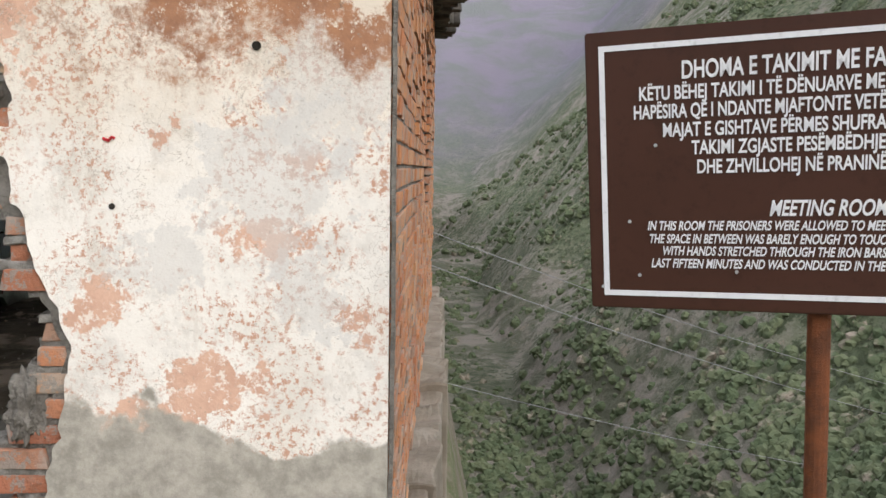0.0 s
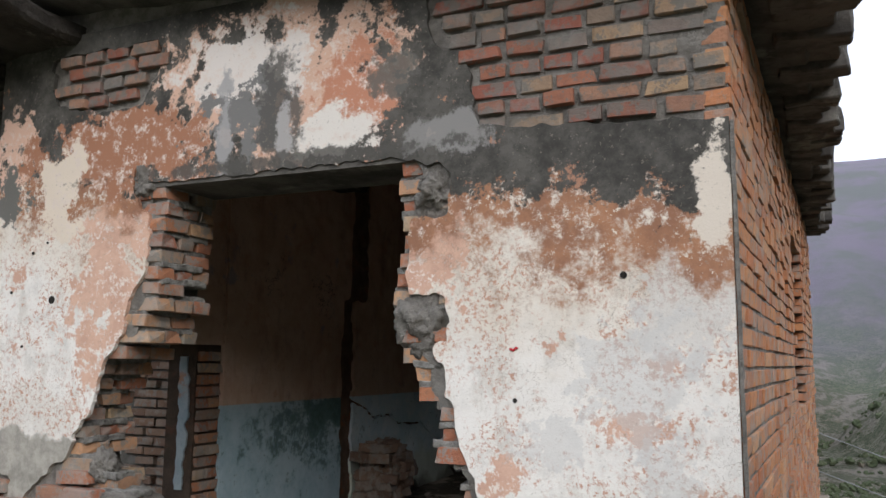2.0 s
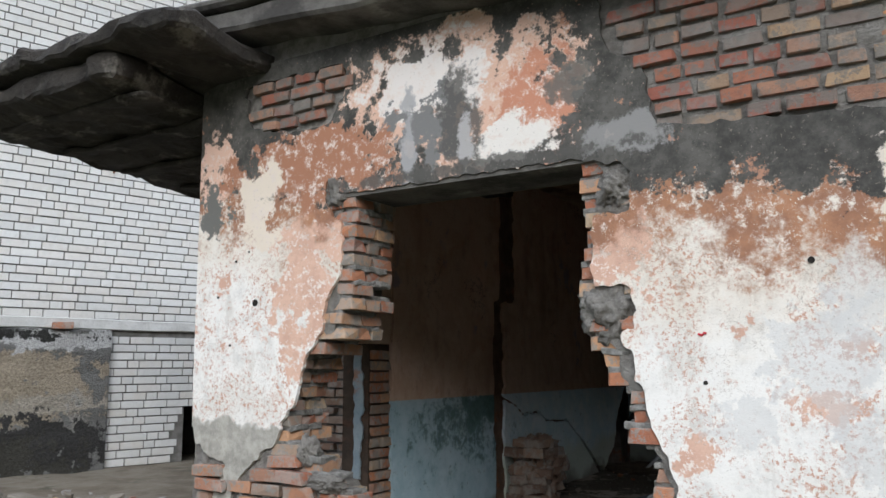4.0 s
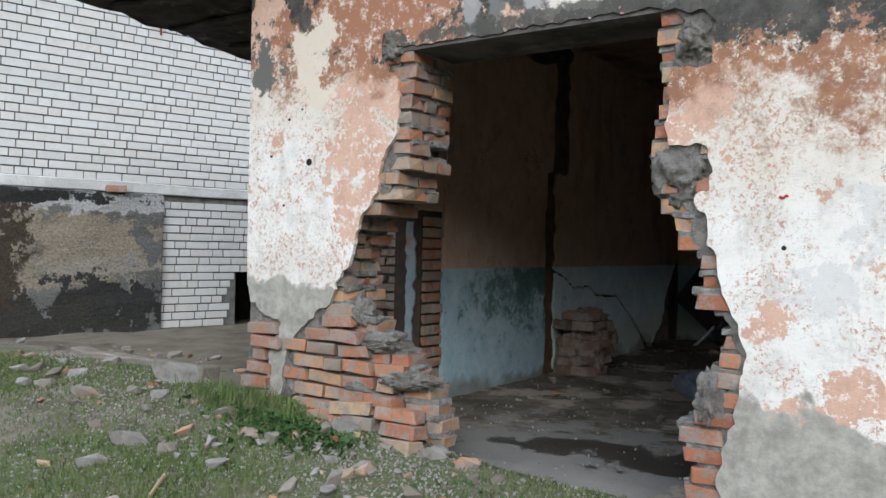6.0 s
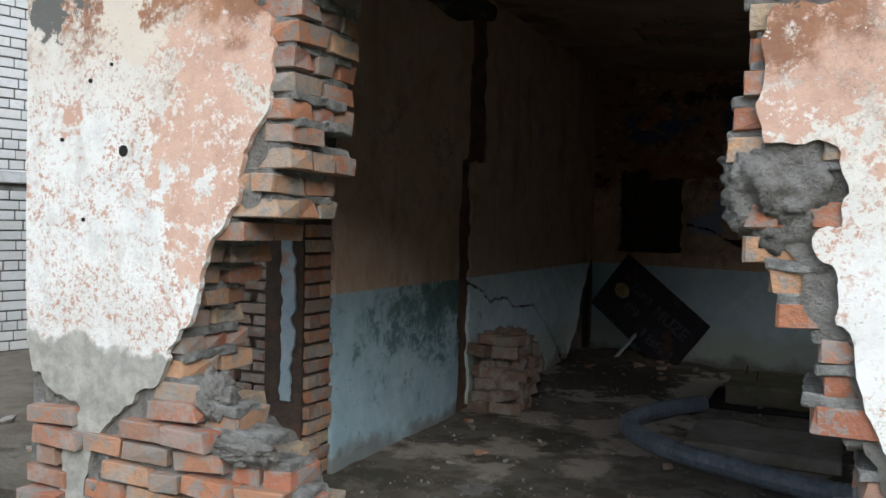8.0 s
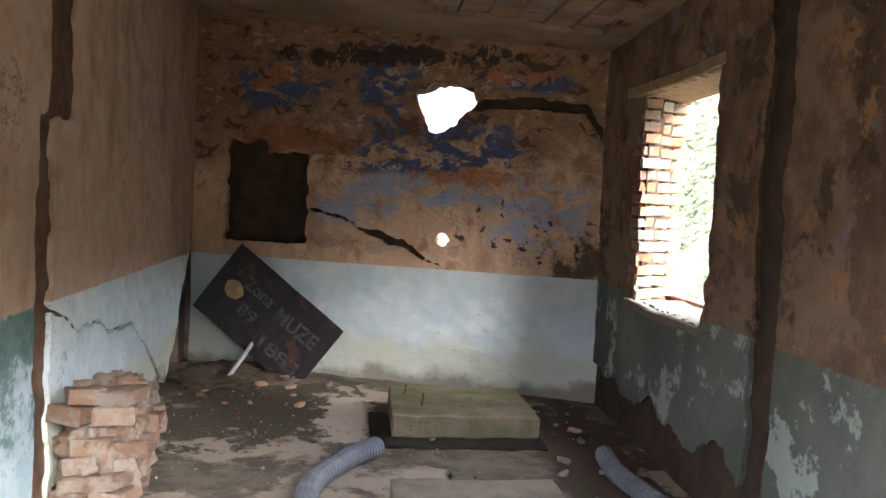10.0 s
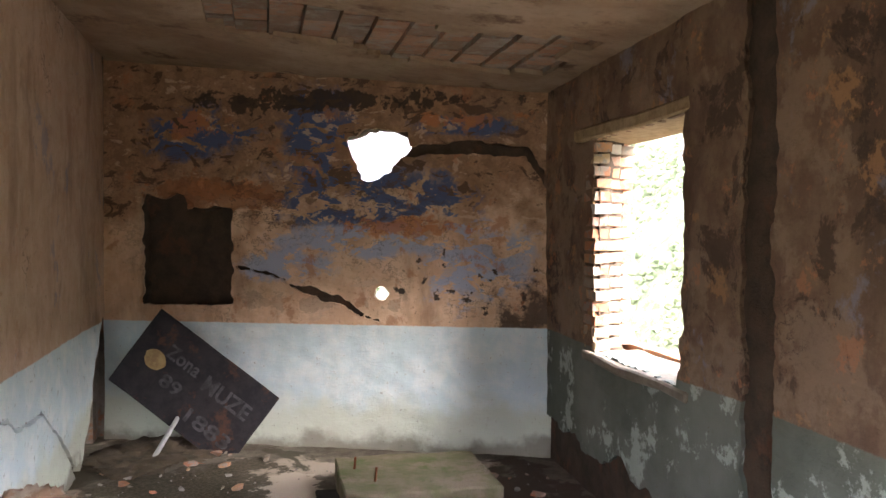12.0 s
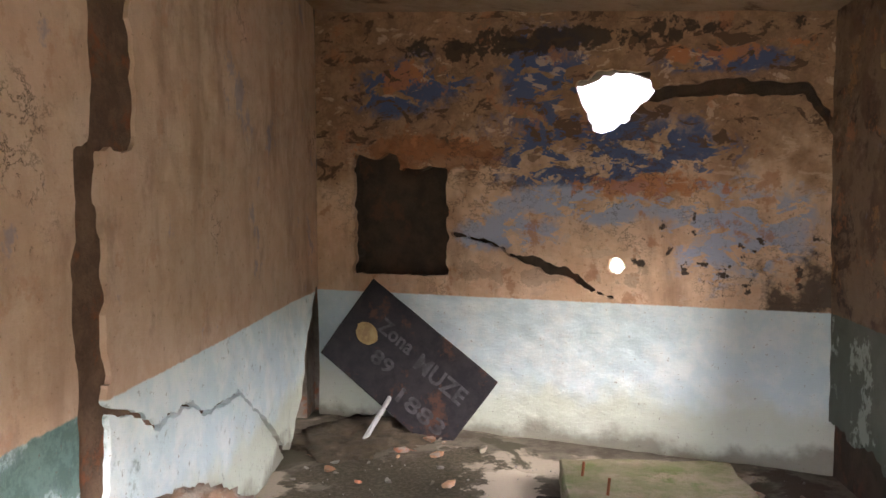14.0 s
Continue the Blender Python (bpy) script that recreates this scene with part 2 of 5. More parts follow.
def interior_plaster(name, which):
    m = Mat(name, 0.9)
    z = m.axis(2)
    big, mid, fine = m.noise(1.3, 5), m.noise(5, 6, 0.68), m.noise(30, 5, 0.7)
    beige, tan, brown = (0.76, 0.55, 0.395), (0.66, 0.44, 0.295), (0.34, 0.21, 0.135)
    if which == "left":
        beige, tan, brown = (0.62, 0.46, 0.355), (0.55, 0.38, 0.275), (0.38, 0.25, 0.17)
    # darker copy for the window wall: its shade is put into the paint
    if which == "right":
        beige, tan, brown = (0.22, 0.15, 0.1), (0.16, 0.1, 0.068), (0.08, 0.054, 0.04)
    c = m.mix(m.step(mid, 0.38, 0.62), beige, tan)
    streak = m.noise(2.4, 5, 0.6, stretch=(1.5, 1.5, 0.35))
    c = m.mix(m.math("MULTIPLY", m.step(streak, 0.5, 0.72), 0.75), c, brown)
    c = m.mix(m.math("MULTIPLY", m.step(m.noise(14, 6, 0.75), 0.6, 0.68), 0.8), c, tan)
    if which == "left":
        c = m.mix(m.math("MULTIPLY", m.step(m.noise(3.1, 7, 0.72, stretch=(1, 1, 0.6)), 0.52, 0.66), 0.55), c, (0.31, 0.205, 0.15))
        c = m.mix(m.math("MULTIPLY", m.step(m.noise(1.1, 6, 0.6), 0.52, 0.64), 0.5), c, (0.66, 0.44, 0.33))
    if which == "back":
        # ochre lime flaking off over blue, over brown
        up = m.math("ADD", z, m.math("MULTIPLY", m.math("SUBTRACT", m.noise(2.5, 5, 0.65), 0.5), 1.5))
        c = m.mix(m.math("MULTIPLY", m.step(up, 1.55, 2.2), 0.88), c, m.mix(m.step(m.noise(9, 7, 0.72), 0.4, 0.62), (0.21, 0.12, 0.072), (0.36, 0.215, 0.13)))
        flake = m.step(m.noise(3.6, 9, 0.66, stretch=(1, 1, 1.9), distort=0.5), 0.47, 0.49)
        deep, pale = (0.085, 0.12, 0.235), (0.4, 0.44, 0.58)
        for ctr, rad, col in (((-2.95, 8.8, 2.42), (0.35, 0.8, 0.2), deep), ((-1.6, 8.4, 1.88), (0.75, 1.2, 0.28), deep), ((-1.95, 8.5, 2.3), (0.3, 0.8, 0.42), deep), ((-0.8, 8.1, 1.45), (0.36, 0.8, 0.3), pale), ((-1.6, 8.4, 1.6), (0.7, 1.2, 0.12), pale),
                              ((-2.8, 8.8, 2.42), (0.42, 0.8, 0.13), deep), ((-0.9, 8.1, 2.45), (0.4, 0.8, 0.07), deep), ((-2.2, 8.6, 1.4), (0.35, 0.8, 0.12), pale)):
            c = m.mix(m.math("MULTIPLY", m.blob(ctr, rad, 0.25, 4, 0.3), flake), c, col)
        for ctr, rad in (((-2.75, 8.8, 1.98), (0.35, 0.8, 0.08)), ((-1.35, 8.3, 1.7), (0.4, 0.8, 0.07)), ((-2.9, 8.9, 2.5), (0.14, 0.6, 0.1)), ((-0.9, 8.1, 2.5), (0.3, 0.8, 0.06))):
            c = m.mix(m.math("MULTIPLY", m.blob(ctr, rad, 0.5, 5, 0.15), 0.8), c, (0.5, 0.2, 0.085))
        lift = m.noise(4.4, 9, 0.68, stretch=(1, 1, 1.9), distort=0.6)
        c = m.mix(m.math("MULTIPLY", m.step(lift, 0.57, 0.585), m.step(up, 1.5, 2.1)), c, (0.13, 0.08, 0.052))
        c = m.mix(m.math("MULTIPLY", m.step(lift, 0.41, 0.395), 0.7), c, (0.62, 0.45, 0.33))
        c = m.mix(m.math("MULTIPLY", m.blob((-2.0, 8.6, 2.66), (0.9, 1.0, 0.06), 0.8, 5, 0.15), 0.9), c, (0.05, 0.036, 0.028))
        c = m.mix(m.math("MULTIPLY", m.blob((-2.7, 8.8, 1.95), (0.5, 0.9, 0.12), 0.4, 6), 0.7), c, (0.3, 0.13, 0.06))
        c = m.mix(m.math("MULTIPLY", m.blob((-0.35, 7.9, 1.05), (0.3, 0.6, 0.2), 0.5, 4, 0.4), 0.85), c, (0.035, 0.028, 0.024))
        c = m.mix(m.math("MULTIPLY", m.blob((-2.15, 8.6, 1.12), (0.5, 0.7, 0.045), 0.9, 5), 0.35), c, (0.2, 0.14, 0.1))
        c = m.mix(m.math("MULTIPLY", m.step(m.noise(11, 5), 0.6, 0.63), m.blob((-0.9, 8.1, 1.25), (0.5, 0.9, 0.25), 0.4)), c, (0.08, 0.06, 0.05))
    else:
        c = m.mix(m.math("MULTIPLY", m.step(m.noise(2.1, 6, 0.7), 0.6, 0.66), 0.55), c, (0.24, 0.25, 0.33))
        if which == "right":
            c = m.mix(m.math("MULTIPLY", m.step(m.noise(3.1, 6, 0.7), 0.58, 0.62), 0.8), c, (0.36, 0.2, 0.1))
            c = m.mix(m.math("MULTIPLY", m.step(m.noise(1.5, 8, 0.7), 0.5, 0.55), 0.7), c, (0.27, 0.195, 0.14))
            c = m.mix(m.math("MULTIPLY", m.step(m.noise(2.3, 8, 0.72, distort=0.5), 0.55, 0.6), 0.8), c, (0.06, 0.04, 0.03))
    # lifted rims of the flaking coats
    rim = m.math("ABSOLUTE", m.math("SUBTRACT", m.noise(5.0, 8, 0.7, stretch=(1, 1, 1.4)), 0.5))
    rim = m.math("MULTIPLY", m.step(rim, 0.016, 0.004), m.step(m.noise(1.4, 4, 0.6), 0.44 if which != "left" else 0.6, 0.68))
    c = m.mix(m.math("MULTIPLY", rim, 0.85), c, (0.085, 0.055, 0.04))
    c = m.mix(m.math("MULTIPLY", m.step(m.noise(4.0, 7, 0.72), 0.58, 0.63), 0.6), c, (0.42, 0.19, 0.1) if which != "left" else (0.5, 0.3, 0.2))
    edge = m.math("ADD", z, m.math("MULTIPLY", m.math("SUBTRACT", fine, 0.5), 0.02))
    blue, wash = (0.6, 0.74, 0.79), (0.74, 0.82, 0.84)
    d = m.mix(m.step(mid, 0.4, 0.65), blue, wash)
    low = m.math("ADD", z, m.math("MULTIPLY", m.math("SUBTRACT", m.noise(2.2, 5), 0.5), 0.6))
    d = m.mix(m.step(low, 0.5, 0.25), d, (0.6, 0.655, 0.57))
    # dado shaded by colour on the window wall, with paler peeled patches
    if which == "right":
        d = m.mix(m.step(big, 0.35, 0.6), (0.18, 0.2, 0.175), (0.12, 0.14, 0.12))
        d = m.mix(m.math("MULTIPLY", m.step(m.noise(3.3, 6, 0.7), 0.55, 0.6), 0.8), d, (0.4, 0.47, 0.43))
    if which == "left":
        # the panel before the groove kept an older, greener coat
        older = m.step(m.axis(1), 5.6, 5.58)
        d = m.mix(older, d, m.mix(m.step(mid, 0.4, 0.65), (0.36, 0.5, 0.56), (0.46, 0.59, 0.64)))
        d = m.mix(m.math("MULTIPLY", m.blob((-3.55, 5.3, 0.85), (1, 0.45, 0.16), 0.5, 4, 0.2), m.math("MULTIPLY", older, 0.85)), d, (0.1, 0.19, 0.165))
        moss = m.math("MULTIPLY", m.blob((-3.55, 5.0, 0.75), (1, 0.62, 0.3), 0.5, 5, 0.35), m.step(m.noise(16, 6, 0.75), 0.42, 0.56))
        d = m.mix(m.math("MULTIPLY", moss, 0.8), d, (0.09, 0.16, 0.155))
        d = m.mix(m.math("MULTIPLY", m.step(m.noise(12, 6, 0.75), 0.6, 0.66), 0.6), d, (0.17, 0.22, 0.21))
    c = m.mix(m.step(edge, 0.955, 0.945), c, d)
    c = m.mix(m.math("MULTIPLY", m.step(m.noise(40, 4, 0.7), 0.64, 0.7), 0.6), c, (0.14, 0.1, 0.07))
    c = m.mix(m.math("MULTIPLY", m.step(low, 0.14, 0.02), 0.7), c, (0.17, 0.14, 0.1))
    return m.done(c, m.math("ADD", mid, m.math("ADD", m.math("MULTIPLY", fine, 0.4), m.math("MULTIPLY", m.noise(6.5, 8, 0.72, stretch=(1, 1, 1.7)), 0.8))), 0.4, 0.02)


def floor_mat():
    m = Mat("dirty_concrete_floor", 0.85)
    big, mid, fine = m.noise(1.1, 6, 0.6), m.noise(4, 6, 0.7), m.noise(40, 5, 0.7)
    c = m.mix(m.step(mid, 0.4, 0.62), (0.17, 0.145, 0.115), (0.095, 0.078, 0.058))
    c = m.mix(m.step(big, 0.5, 0.56), c, m.mix(fine, (0.3, 0.25, 0.2), (0.42, 0.355, 0.285)))
    c = m.mix(m.step(m.noise(1.6, 6, 0.6, distort=0.6), 0.56, 0.62), c, (0.075, 0.068, 0.045))
    c = m.mix(m.blob((-2.0, 3.0, 0), (1.2, 0.9, 1), 0.4, 3), c, m.mix(mid, (0.25, 0.24, 0.22), (0.16, 0.15, 0.135)))
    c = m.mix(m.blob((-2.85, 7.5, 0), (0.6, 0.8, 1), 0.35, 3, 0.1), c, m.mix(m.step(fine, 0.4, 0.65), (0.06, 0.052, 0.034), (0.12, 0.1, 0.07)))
    c = m.mix(m.blob((-2.2, 7.4, 0), (0.2, 0.55, 1), 0.3, 4, 0.08), c, (0.45, 0.385, 0.31))
    # darker brown strip along the foot of the right wall
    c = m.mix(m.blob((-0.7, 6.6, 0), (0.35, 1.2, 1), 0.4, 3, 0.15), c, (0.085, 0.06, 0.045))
    wet = m.blob((-1.75, 3.3, 0), (0.75, 0.26, 1), 0.45, 3, 0.06)
    c = m.mix(wet, c, (0.055, 0.047, 0.04))
    return m.done(c, m.math("ADD", mid, m.math("MULTIPLY", fine, 0.5)), 0.5, 0.015, rough=m.math("SUBTRACT", 0.92, m.math("MULTIPLY", wet, 0.6)))


def earth_mat():
    m = Mat("rubbly_earth_and_grass", 0.95)
    big, mid, fine = m.noise(0.9, 6, 0.65), m.noise(5, 6, 0.72), m.noise(45, 5, 0.75)
    c = m.mix(m.step(mid, 0.36, 0.62), (0.21, 0.18, 0.14), (0.13, 0.108, 0.08))
    c = m.mix(m.math("MULTIPLY", m.step(big, 0.42, 0.56), m.step(fine, 0.35, 0.6)), c, (0.07, 0.105, 0.03))
    c = m.mix(m.step(m.noise(60, 4, 0.7), 0.6, 0.68), c, (0.36, 0.34, 0.31))
    # scrub on the far slopes
    dist = m.node("VectorMath", Vector=m.pos)
    dist.operation = "LENGTH"
    v = m.noise(0.055, 8, 0.72)
    v2 = m.noise(0.013, 5, 0.6)
    s = m.mix(m.step(v, 0.42, 0.56), (0.3, 0.265, 0.225), (0.14, 0.16, 0.095))
    s = m.mix(m.step(v2, 0.45, 0.62), s, m.mix(m.step(v, 0.45, 0.6), (0.18, 0.2, 0.12), (0.11, 0.14, 0.075)))
    s = m.mix(m.math("MULTIPLY", m.step(m.noise(0.1, 7, 0.75), 0.58, 0.66), 0.6), s, (0.34, 0.31, 0.27))
    s = m.mix(m.math("MULTIPLY", m.step(m.math("ADD", m.axis(2), m.math("MULTIPLY", v2, 60.0)), 20.0, -35.0), 0.55), s, m.mix(m.step(v, 0.45, 0.55), (0.3, 0.265, 0.23), (0.15, 0.14, 0.11)))
    s = m.mix(m.math("MULTIPLY", m.step(m.noise(0.3, 8, 0.75), 0.49, 0.56), m.step(v2, 0.42, 0.56)), s, (0.075, 0.092, 0.05))
    s = m.mix(m.math("MULTIPLY", m.step(m.noise(0.16, 8, 0.78), 0.58, 0.63), 0.8), s, (0.33, 0.27, 0.21))
    # purple-grey far ridge: aerial haze put into the colour by distance
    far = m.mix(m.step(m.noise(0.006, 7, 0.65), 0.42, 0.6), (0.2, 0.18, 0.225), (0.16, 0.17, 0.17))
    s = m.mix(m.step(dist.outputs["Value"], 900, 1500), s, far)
    c = m.mix(m.step(dist.outputs["Value"], 14, 30), c, s)
    away = m.step(dist.outputs["Value"], 14, 30)
    relief = m.math("ADD", m.math("MULTIPLY", mid, 0.02), m.math("MULTIPLY", fine, 0.012))
    relief = m.math("ADD", relief, m.math("MULTIPLY", away, m.math("ADD", m.math("MULTIPLY", m.noise(0.12, 8, 0.75), 9.0), m.math("MULTIPLY", m.noise(0.9, 4, 0.7), 0.8))))
    return m.done(c, relief, 0.8, 1.0)


M_PLASTER = facade_plaster()
RED = ((0.36, 0.14, 0.08), (0.45, 0.2, 0.105), (0.3, 0.115, 0.07), (0.5, 0.31, 0.18), (0.38, 0.17, 0.1), (0.28, 0.2, 0.15), (0.5, 0.36, 0.22), (0.33, 0.13, 0.075), (0.48, 0.27, 0.15))
SIDE = ((0.47, 0.2, 0.095), (0.52, 0.24, 0.11), (0.42, 0.16, 0.08), (0.55, 0.3, 0.16), (0.4, 0.2, 0.12))
LIME = ((0.66, 0.65, 0.62), (0.6, 0.59, 0.565), (0.69, 0.68, 0.65), (0.63, 0.6, 0.55), (0.66, 0.63, 0.59))
M_BRICK, M_SIDE, M_SIDEJ = brick_mat("broken_red_brick", RED, smear=0.51), brick_mat("orange_brick", SIDE), brick_mat("orange_brick_rest", SIDE, True)
M_LIME, M_LIMEJ = brick_mat("white_silicate_brick", LIME, False, (0.5, 0.49, 0.46), (0.66, 0.65, 0.62), 0.62), brick_mat("white_silicate_brick_rest", LIME, True, (0.5, 0.49, 0.46), (0.66, 0.65, 0.62), 0.62)
M_DULL = brick_mat("dusty_brick", ((0.23, 0.145, 0.1), (0.28, 0.185, 0.13), (0.2, 0.125, 0.09), (0.26, 0.19, 0.145)))
M_CORE = speckled("brick_core_and_mortar", (0.17, 0.14, 0.115), (0.25, 0.22, 0.19), 8, extra=(0.26, 0.12, 0.07))
# dark brown with the shade of niche, chase, crack and recess put in
M_DARKM = speckled("dark_shaded_masonry", (0.065, 0.048, 0.036), (0.1, 0.07, 0.05), 7, extra=(0.13, 0.07, 0.045), bump=0.03, strength=0.9)
M_CHASE = speckled("bared_brown_brick", (0.13, 0.08, 0.055), (0.2, 0.125, 0.085), 9, extra=(0.25, 0.1, 0.05), bump=0.03, strength=0.9)
M_PALE = speckled("pale_lime_mortar", (0.6, 0.59, 0.56), (0.48, 0.47, 0.44), 4)
M_MORTAR = speckled("grey_mortar", (0.17, 0.155, 0.135), (0.29, 0.27, 0.24), 14, bump=0.03, strength=0.9)
M_BED = speckled("crumbled_mortar_bed", (0.2, 0.19, 0.17), (0.36, 0.345, 0.315), 18, bump=0.03, strength=0.9, extra=(0.14, 0.13, 0.115))
M_JOINT = speckled("dark_mortar_joint", (0.12, 0.115, 0.1), (0.2, 0.19, 0.175), 9)
M_INBACK, M_INLEFT, M_INRIGHT = interior_plaster("flaking_paint_back", "back"), interior_plaster("stained_paint_left", "left"), interior_plaster("shaded_stained_paint_right", "right")
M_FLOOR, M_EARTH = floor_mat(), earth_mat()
M_CEIL = speckled("stained_ceiling_lime", (0.4, 0.3, 0.215), (0.29, 0.2, 0.135), 2.2, extra=(0.15, 0.09, 0.06), bump=0.03)
M_ROOF = speckled("blackened_concrete", (0.055, 0.05, 0.045), (0.13, 0.12, 0.105), 4, extra=(0.2, 0.19, 0.165))
# near-black version of the roof tone, for the overhang and its boards
M_EAVE = speckled("near_black_eave_boards", (0.03, 0.026, 0.022), (0.06, 0.052, 0.044), 5, extra=(0.16, 0.145, 0.12), bump=0.04, strength=1.0)
M_STONE = speckled("pale_stone", (0.34, 0.32, 0.29), (0.23, 0.21, 0.19), 9)
M_SLAB = speckled("mossy_concrete", (0.24, 0.2, 0.145), (0.15, 0.15, 0.075), 4.5, extra=(0.12, 0.14, 0.055), bump=0.03, strength=0.9)
M_SLABG = speckled("dusty_concrete", (0.27, 0.24, 0.2), (0.19, 0.165, 0.13), 4)
M_YARD = speckled("earth_strewn_concrete", (0.2, 0.175, 0.135), (0.13, 0.105, 0.075), 3, extra=(0.08, 0.075, 0.05), bump=0.03, strength=0.9)
M_MUD = speckled("damp_brown_earth", (0.11, 0.085, 0.058), (0.065, 0.052, 0.036), 9, bump=0.04, strength=1.0, extra=(0.15, 0.115, 0.08))
M_RUST = speckled("rusty_iron", (0.22, 0.075, 0.03), (0.13, 0.05, 0.025), 22, 0.75, metal=0.2)
M_BOARD = speckled("brown_enamel", (0.06, 0.024, 0.016), (0.052, 0.021, 0.014), 3, 0.42, bump=0.001, strength=0.1)
M_LETTER = speckled("white_lettering", (0.75, 0.76, 0.78), (0.7, 0.71, 0.74), 8, 0.5, bump=0.001, strength=0.1)
M_SIGN = speckled("scorched_sheet_metal", (0.018, 0.017, 0.022), (0.034, 0.03, 0.034), 9, 0.6, extra=(0.09, 0.042, 0.028), bump=0.004)
M_FADED = speckled("faded_letters", (0.1, 0.095, 0.105), (0.05, 0.047, 0.052), 14, 0.8)
M_OCHRE = speckled("bared_ochre_patch", (0.42, 0.31, 0.15), (0.3, 0.2, 0.1), 20)
M_STEEL = speckled("grey_paint_tube", (0.42, 0.43, 0.44), (0.34, 0.35, 0.36), 14, 0.6)
M_HOSE = speckled("grey_plastic_hose", (0.17, 0.19, 0.215), (0.12, 0.135, 0.155), 8, 0.55, bump=0.004)
# near-black, also used for the shade inside holes, cellar and pit
M_BLACK = speckled("soot_and_shade_dark", (0.02, 0.017, 0.014), (0.035, 0.03, 0.025), 12)
M_WOOD = speckled("weathered_wood", (0.3, 0.22, 0.13), (0.42, 0.32, 0.2), 18)
M_REDPAINT = speckled("red_paint", (0.5, 0.03, 0.04), (0.42, 0.03, 0.03), 30)
M_BUSH = speckled("scrub_leaves", (0.075, 0.1, 0.052), (0.125, 0.145, 0.08), 0.15, extra=(0.25, 0.21, 0.165), bump=0.4, strength=1)
M_GRASS = speckled("grass_blades", (0.1, 0.15, 0.04), (0.15, 0.18, 0.07), 3, extra=(0.24, 0.2, 0.11))
M_WEED = speckled("dark_weed_leaves", (0.045, 0.1, 0.025), (0.07, 0.13, 0.04), 6)
M_CABLE = speckled("power_cable", (0.3, 0.3, 0.31), (0.24, 0.24, 0.25), 1)
M_BLUESTRIP = speckled("peeling_blue_paint", (0.3, 0.38, 0.42), (0.4, 0.46, 0.48), 6, extra=(0.45, 0.25, 0.16))


# ---- builders ----
def mesh_ob(name, bm, mat, parent=None, smooth=False):
    me = bpy.data.meshes.new(name)
    bm.to_mesh(me)
    bm.free()
    me.materials.append(mat)
    if smooth:
        me.shade_smooth()
    ob = new(name, me)
    ob.parent = parent
    return ob


def part(name, bm, mat, parent, label="", smooth=False):
    return tagged(mesh_ob(name, bm, mat, parent, smooth), label)


def box(bm, lo, hi, m=Matrix()):
    vs = [bm.verts.new(m @ Vector((x, y, z))) for x in (lo[0], hi[0]) for y in (lo[1], hi[1]) for z in (lo[2], hi[2])]
    for f in ((0, 1, 3, 2), (4, 6, 7, 5), (0, 4, 5, 1), (2, 3, 7, 6), (0, 2, 6, 4), (1, 5, 7, 3)):
        bm.faces.new([vs[i] for i in f])


def rough_block(lo, hi, cuts=3, amp=0.015, scale=6.0, bev=0.01):
    """A block with worn edges and an uneven surface."""
    bm = bmesh.new()
    box(bm, lo, hi)
    bmesh.ops.bevel(bm, geom=bm.edges[:], offset=bev, segments=1, affect="EDGES")
    bmesh.ops.subdivide_edges(bm, edges=[e for e in bm.edges if e.calc_length() > 4 * bev], cuts=cuts, use_grid_fill=True)
    for v in bm.verts:
        v.co += noise.noise_vector(v.co * scale) * amp
    return bm


def tube(points, r, seg=8, ribs=False):
    bm = bmesh.new()
    rings = []
    for i, p in enumerate(points):
        a, b = Vector(points[max(i - 1, 0)]), Vector(points[min(i + 1, len(points) - 1)])
        q = (b - a).to_track_quat("Z", "Y")
        rr = r * (1.1 if ribs and i % 2 else 1.0)
        rings.append([bm.verts.new(Vector(p) + q @ Vector((rr * math.cos(6.2832 * k / seg), rr * math.sin(6.2832 * k / seg), 0))) for k in range(seg)])
    for a, b in zip(rings, rings[1:]):
        for k in range(seg):
            bm.faces.new((a[k], a[(k + 1) % seg], b[(k + 1) % seg], b[k]))
    bm.faces.new(rings[0][::-1]), bm.faces.new(rings[-1])
    return bm


def bezier(ctrl, n):
    """A Catmull-Rom curve through the control points."""
    out, c = [], [Vector(p) for p in ctrl]
    c = [2 * c[0] - c[1], *c, 2 * c[-1] - c[-2]]
    for i in range(1, len(c) - 2):
        for k in range(n):
            t = k / n
            p0, p1, p2, p3 = c[i - 1:i + 3]
            out.append(0.5 * (2 * p1 + (p2 - p0) * t + (2 * p0 - 5 * p1 + 4 * p2 - p3) * t * t + (3 * p1 - p0 - 3 * p2 + p3) * t ** 3))
    return out + [c[-2]]


def inside(poly, u, v):
    hit = False
    for (x0, y0), (x1, y1) in zip(poly, poly[1:] + poly[:1]):
        if (y0 > v) != (y1 > v) and u < (x1 - x0) * (v - y0) / (y1 - y0) + x0:
            hit = not hit
    return hit


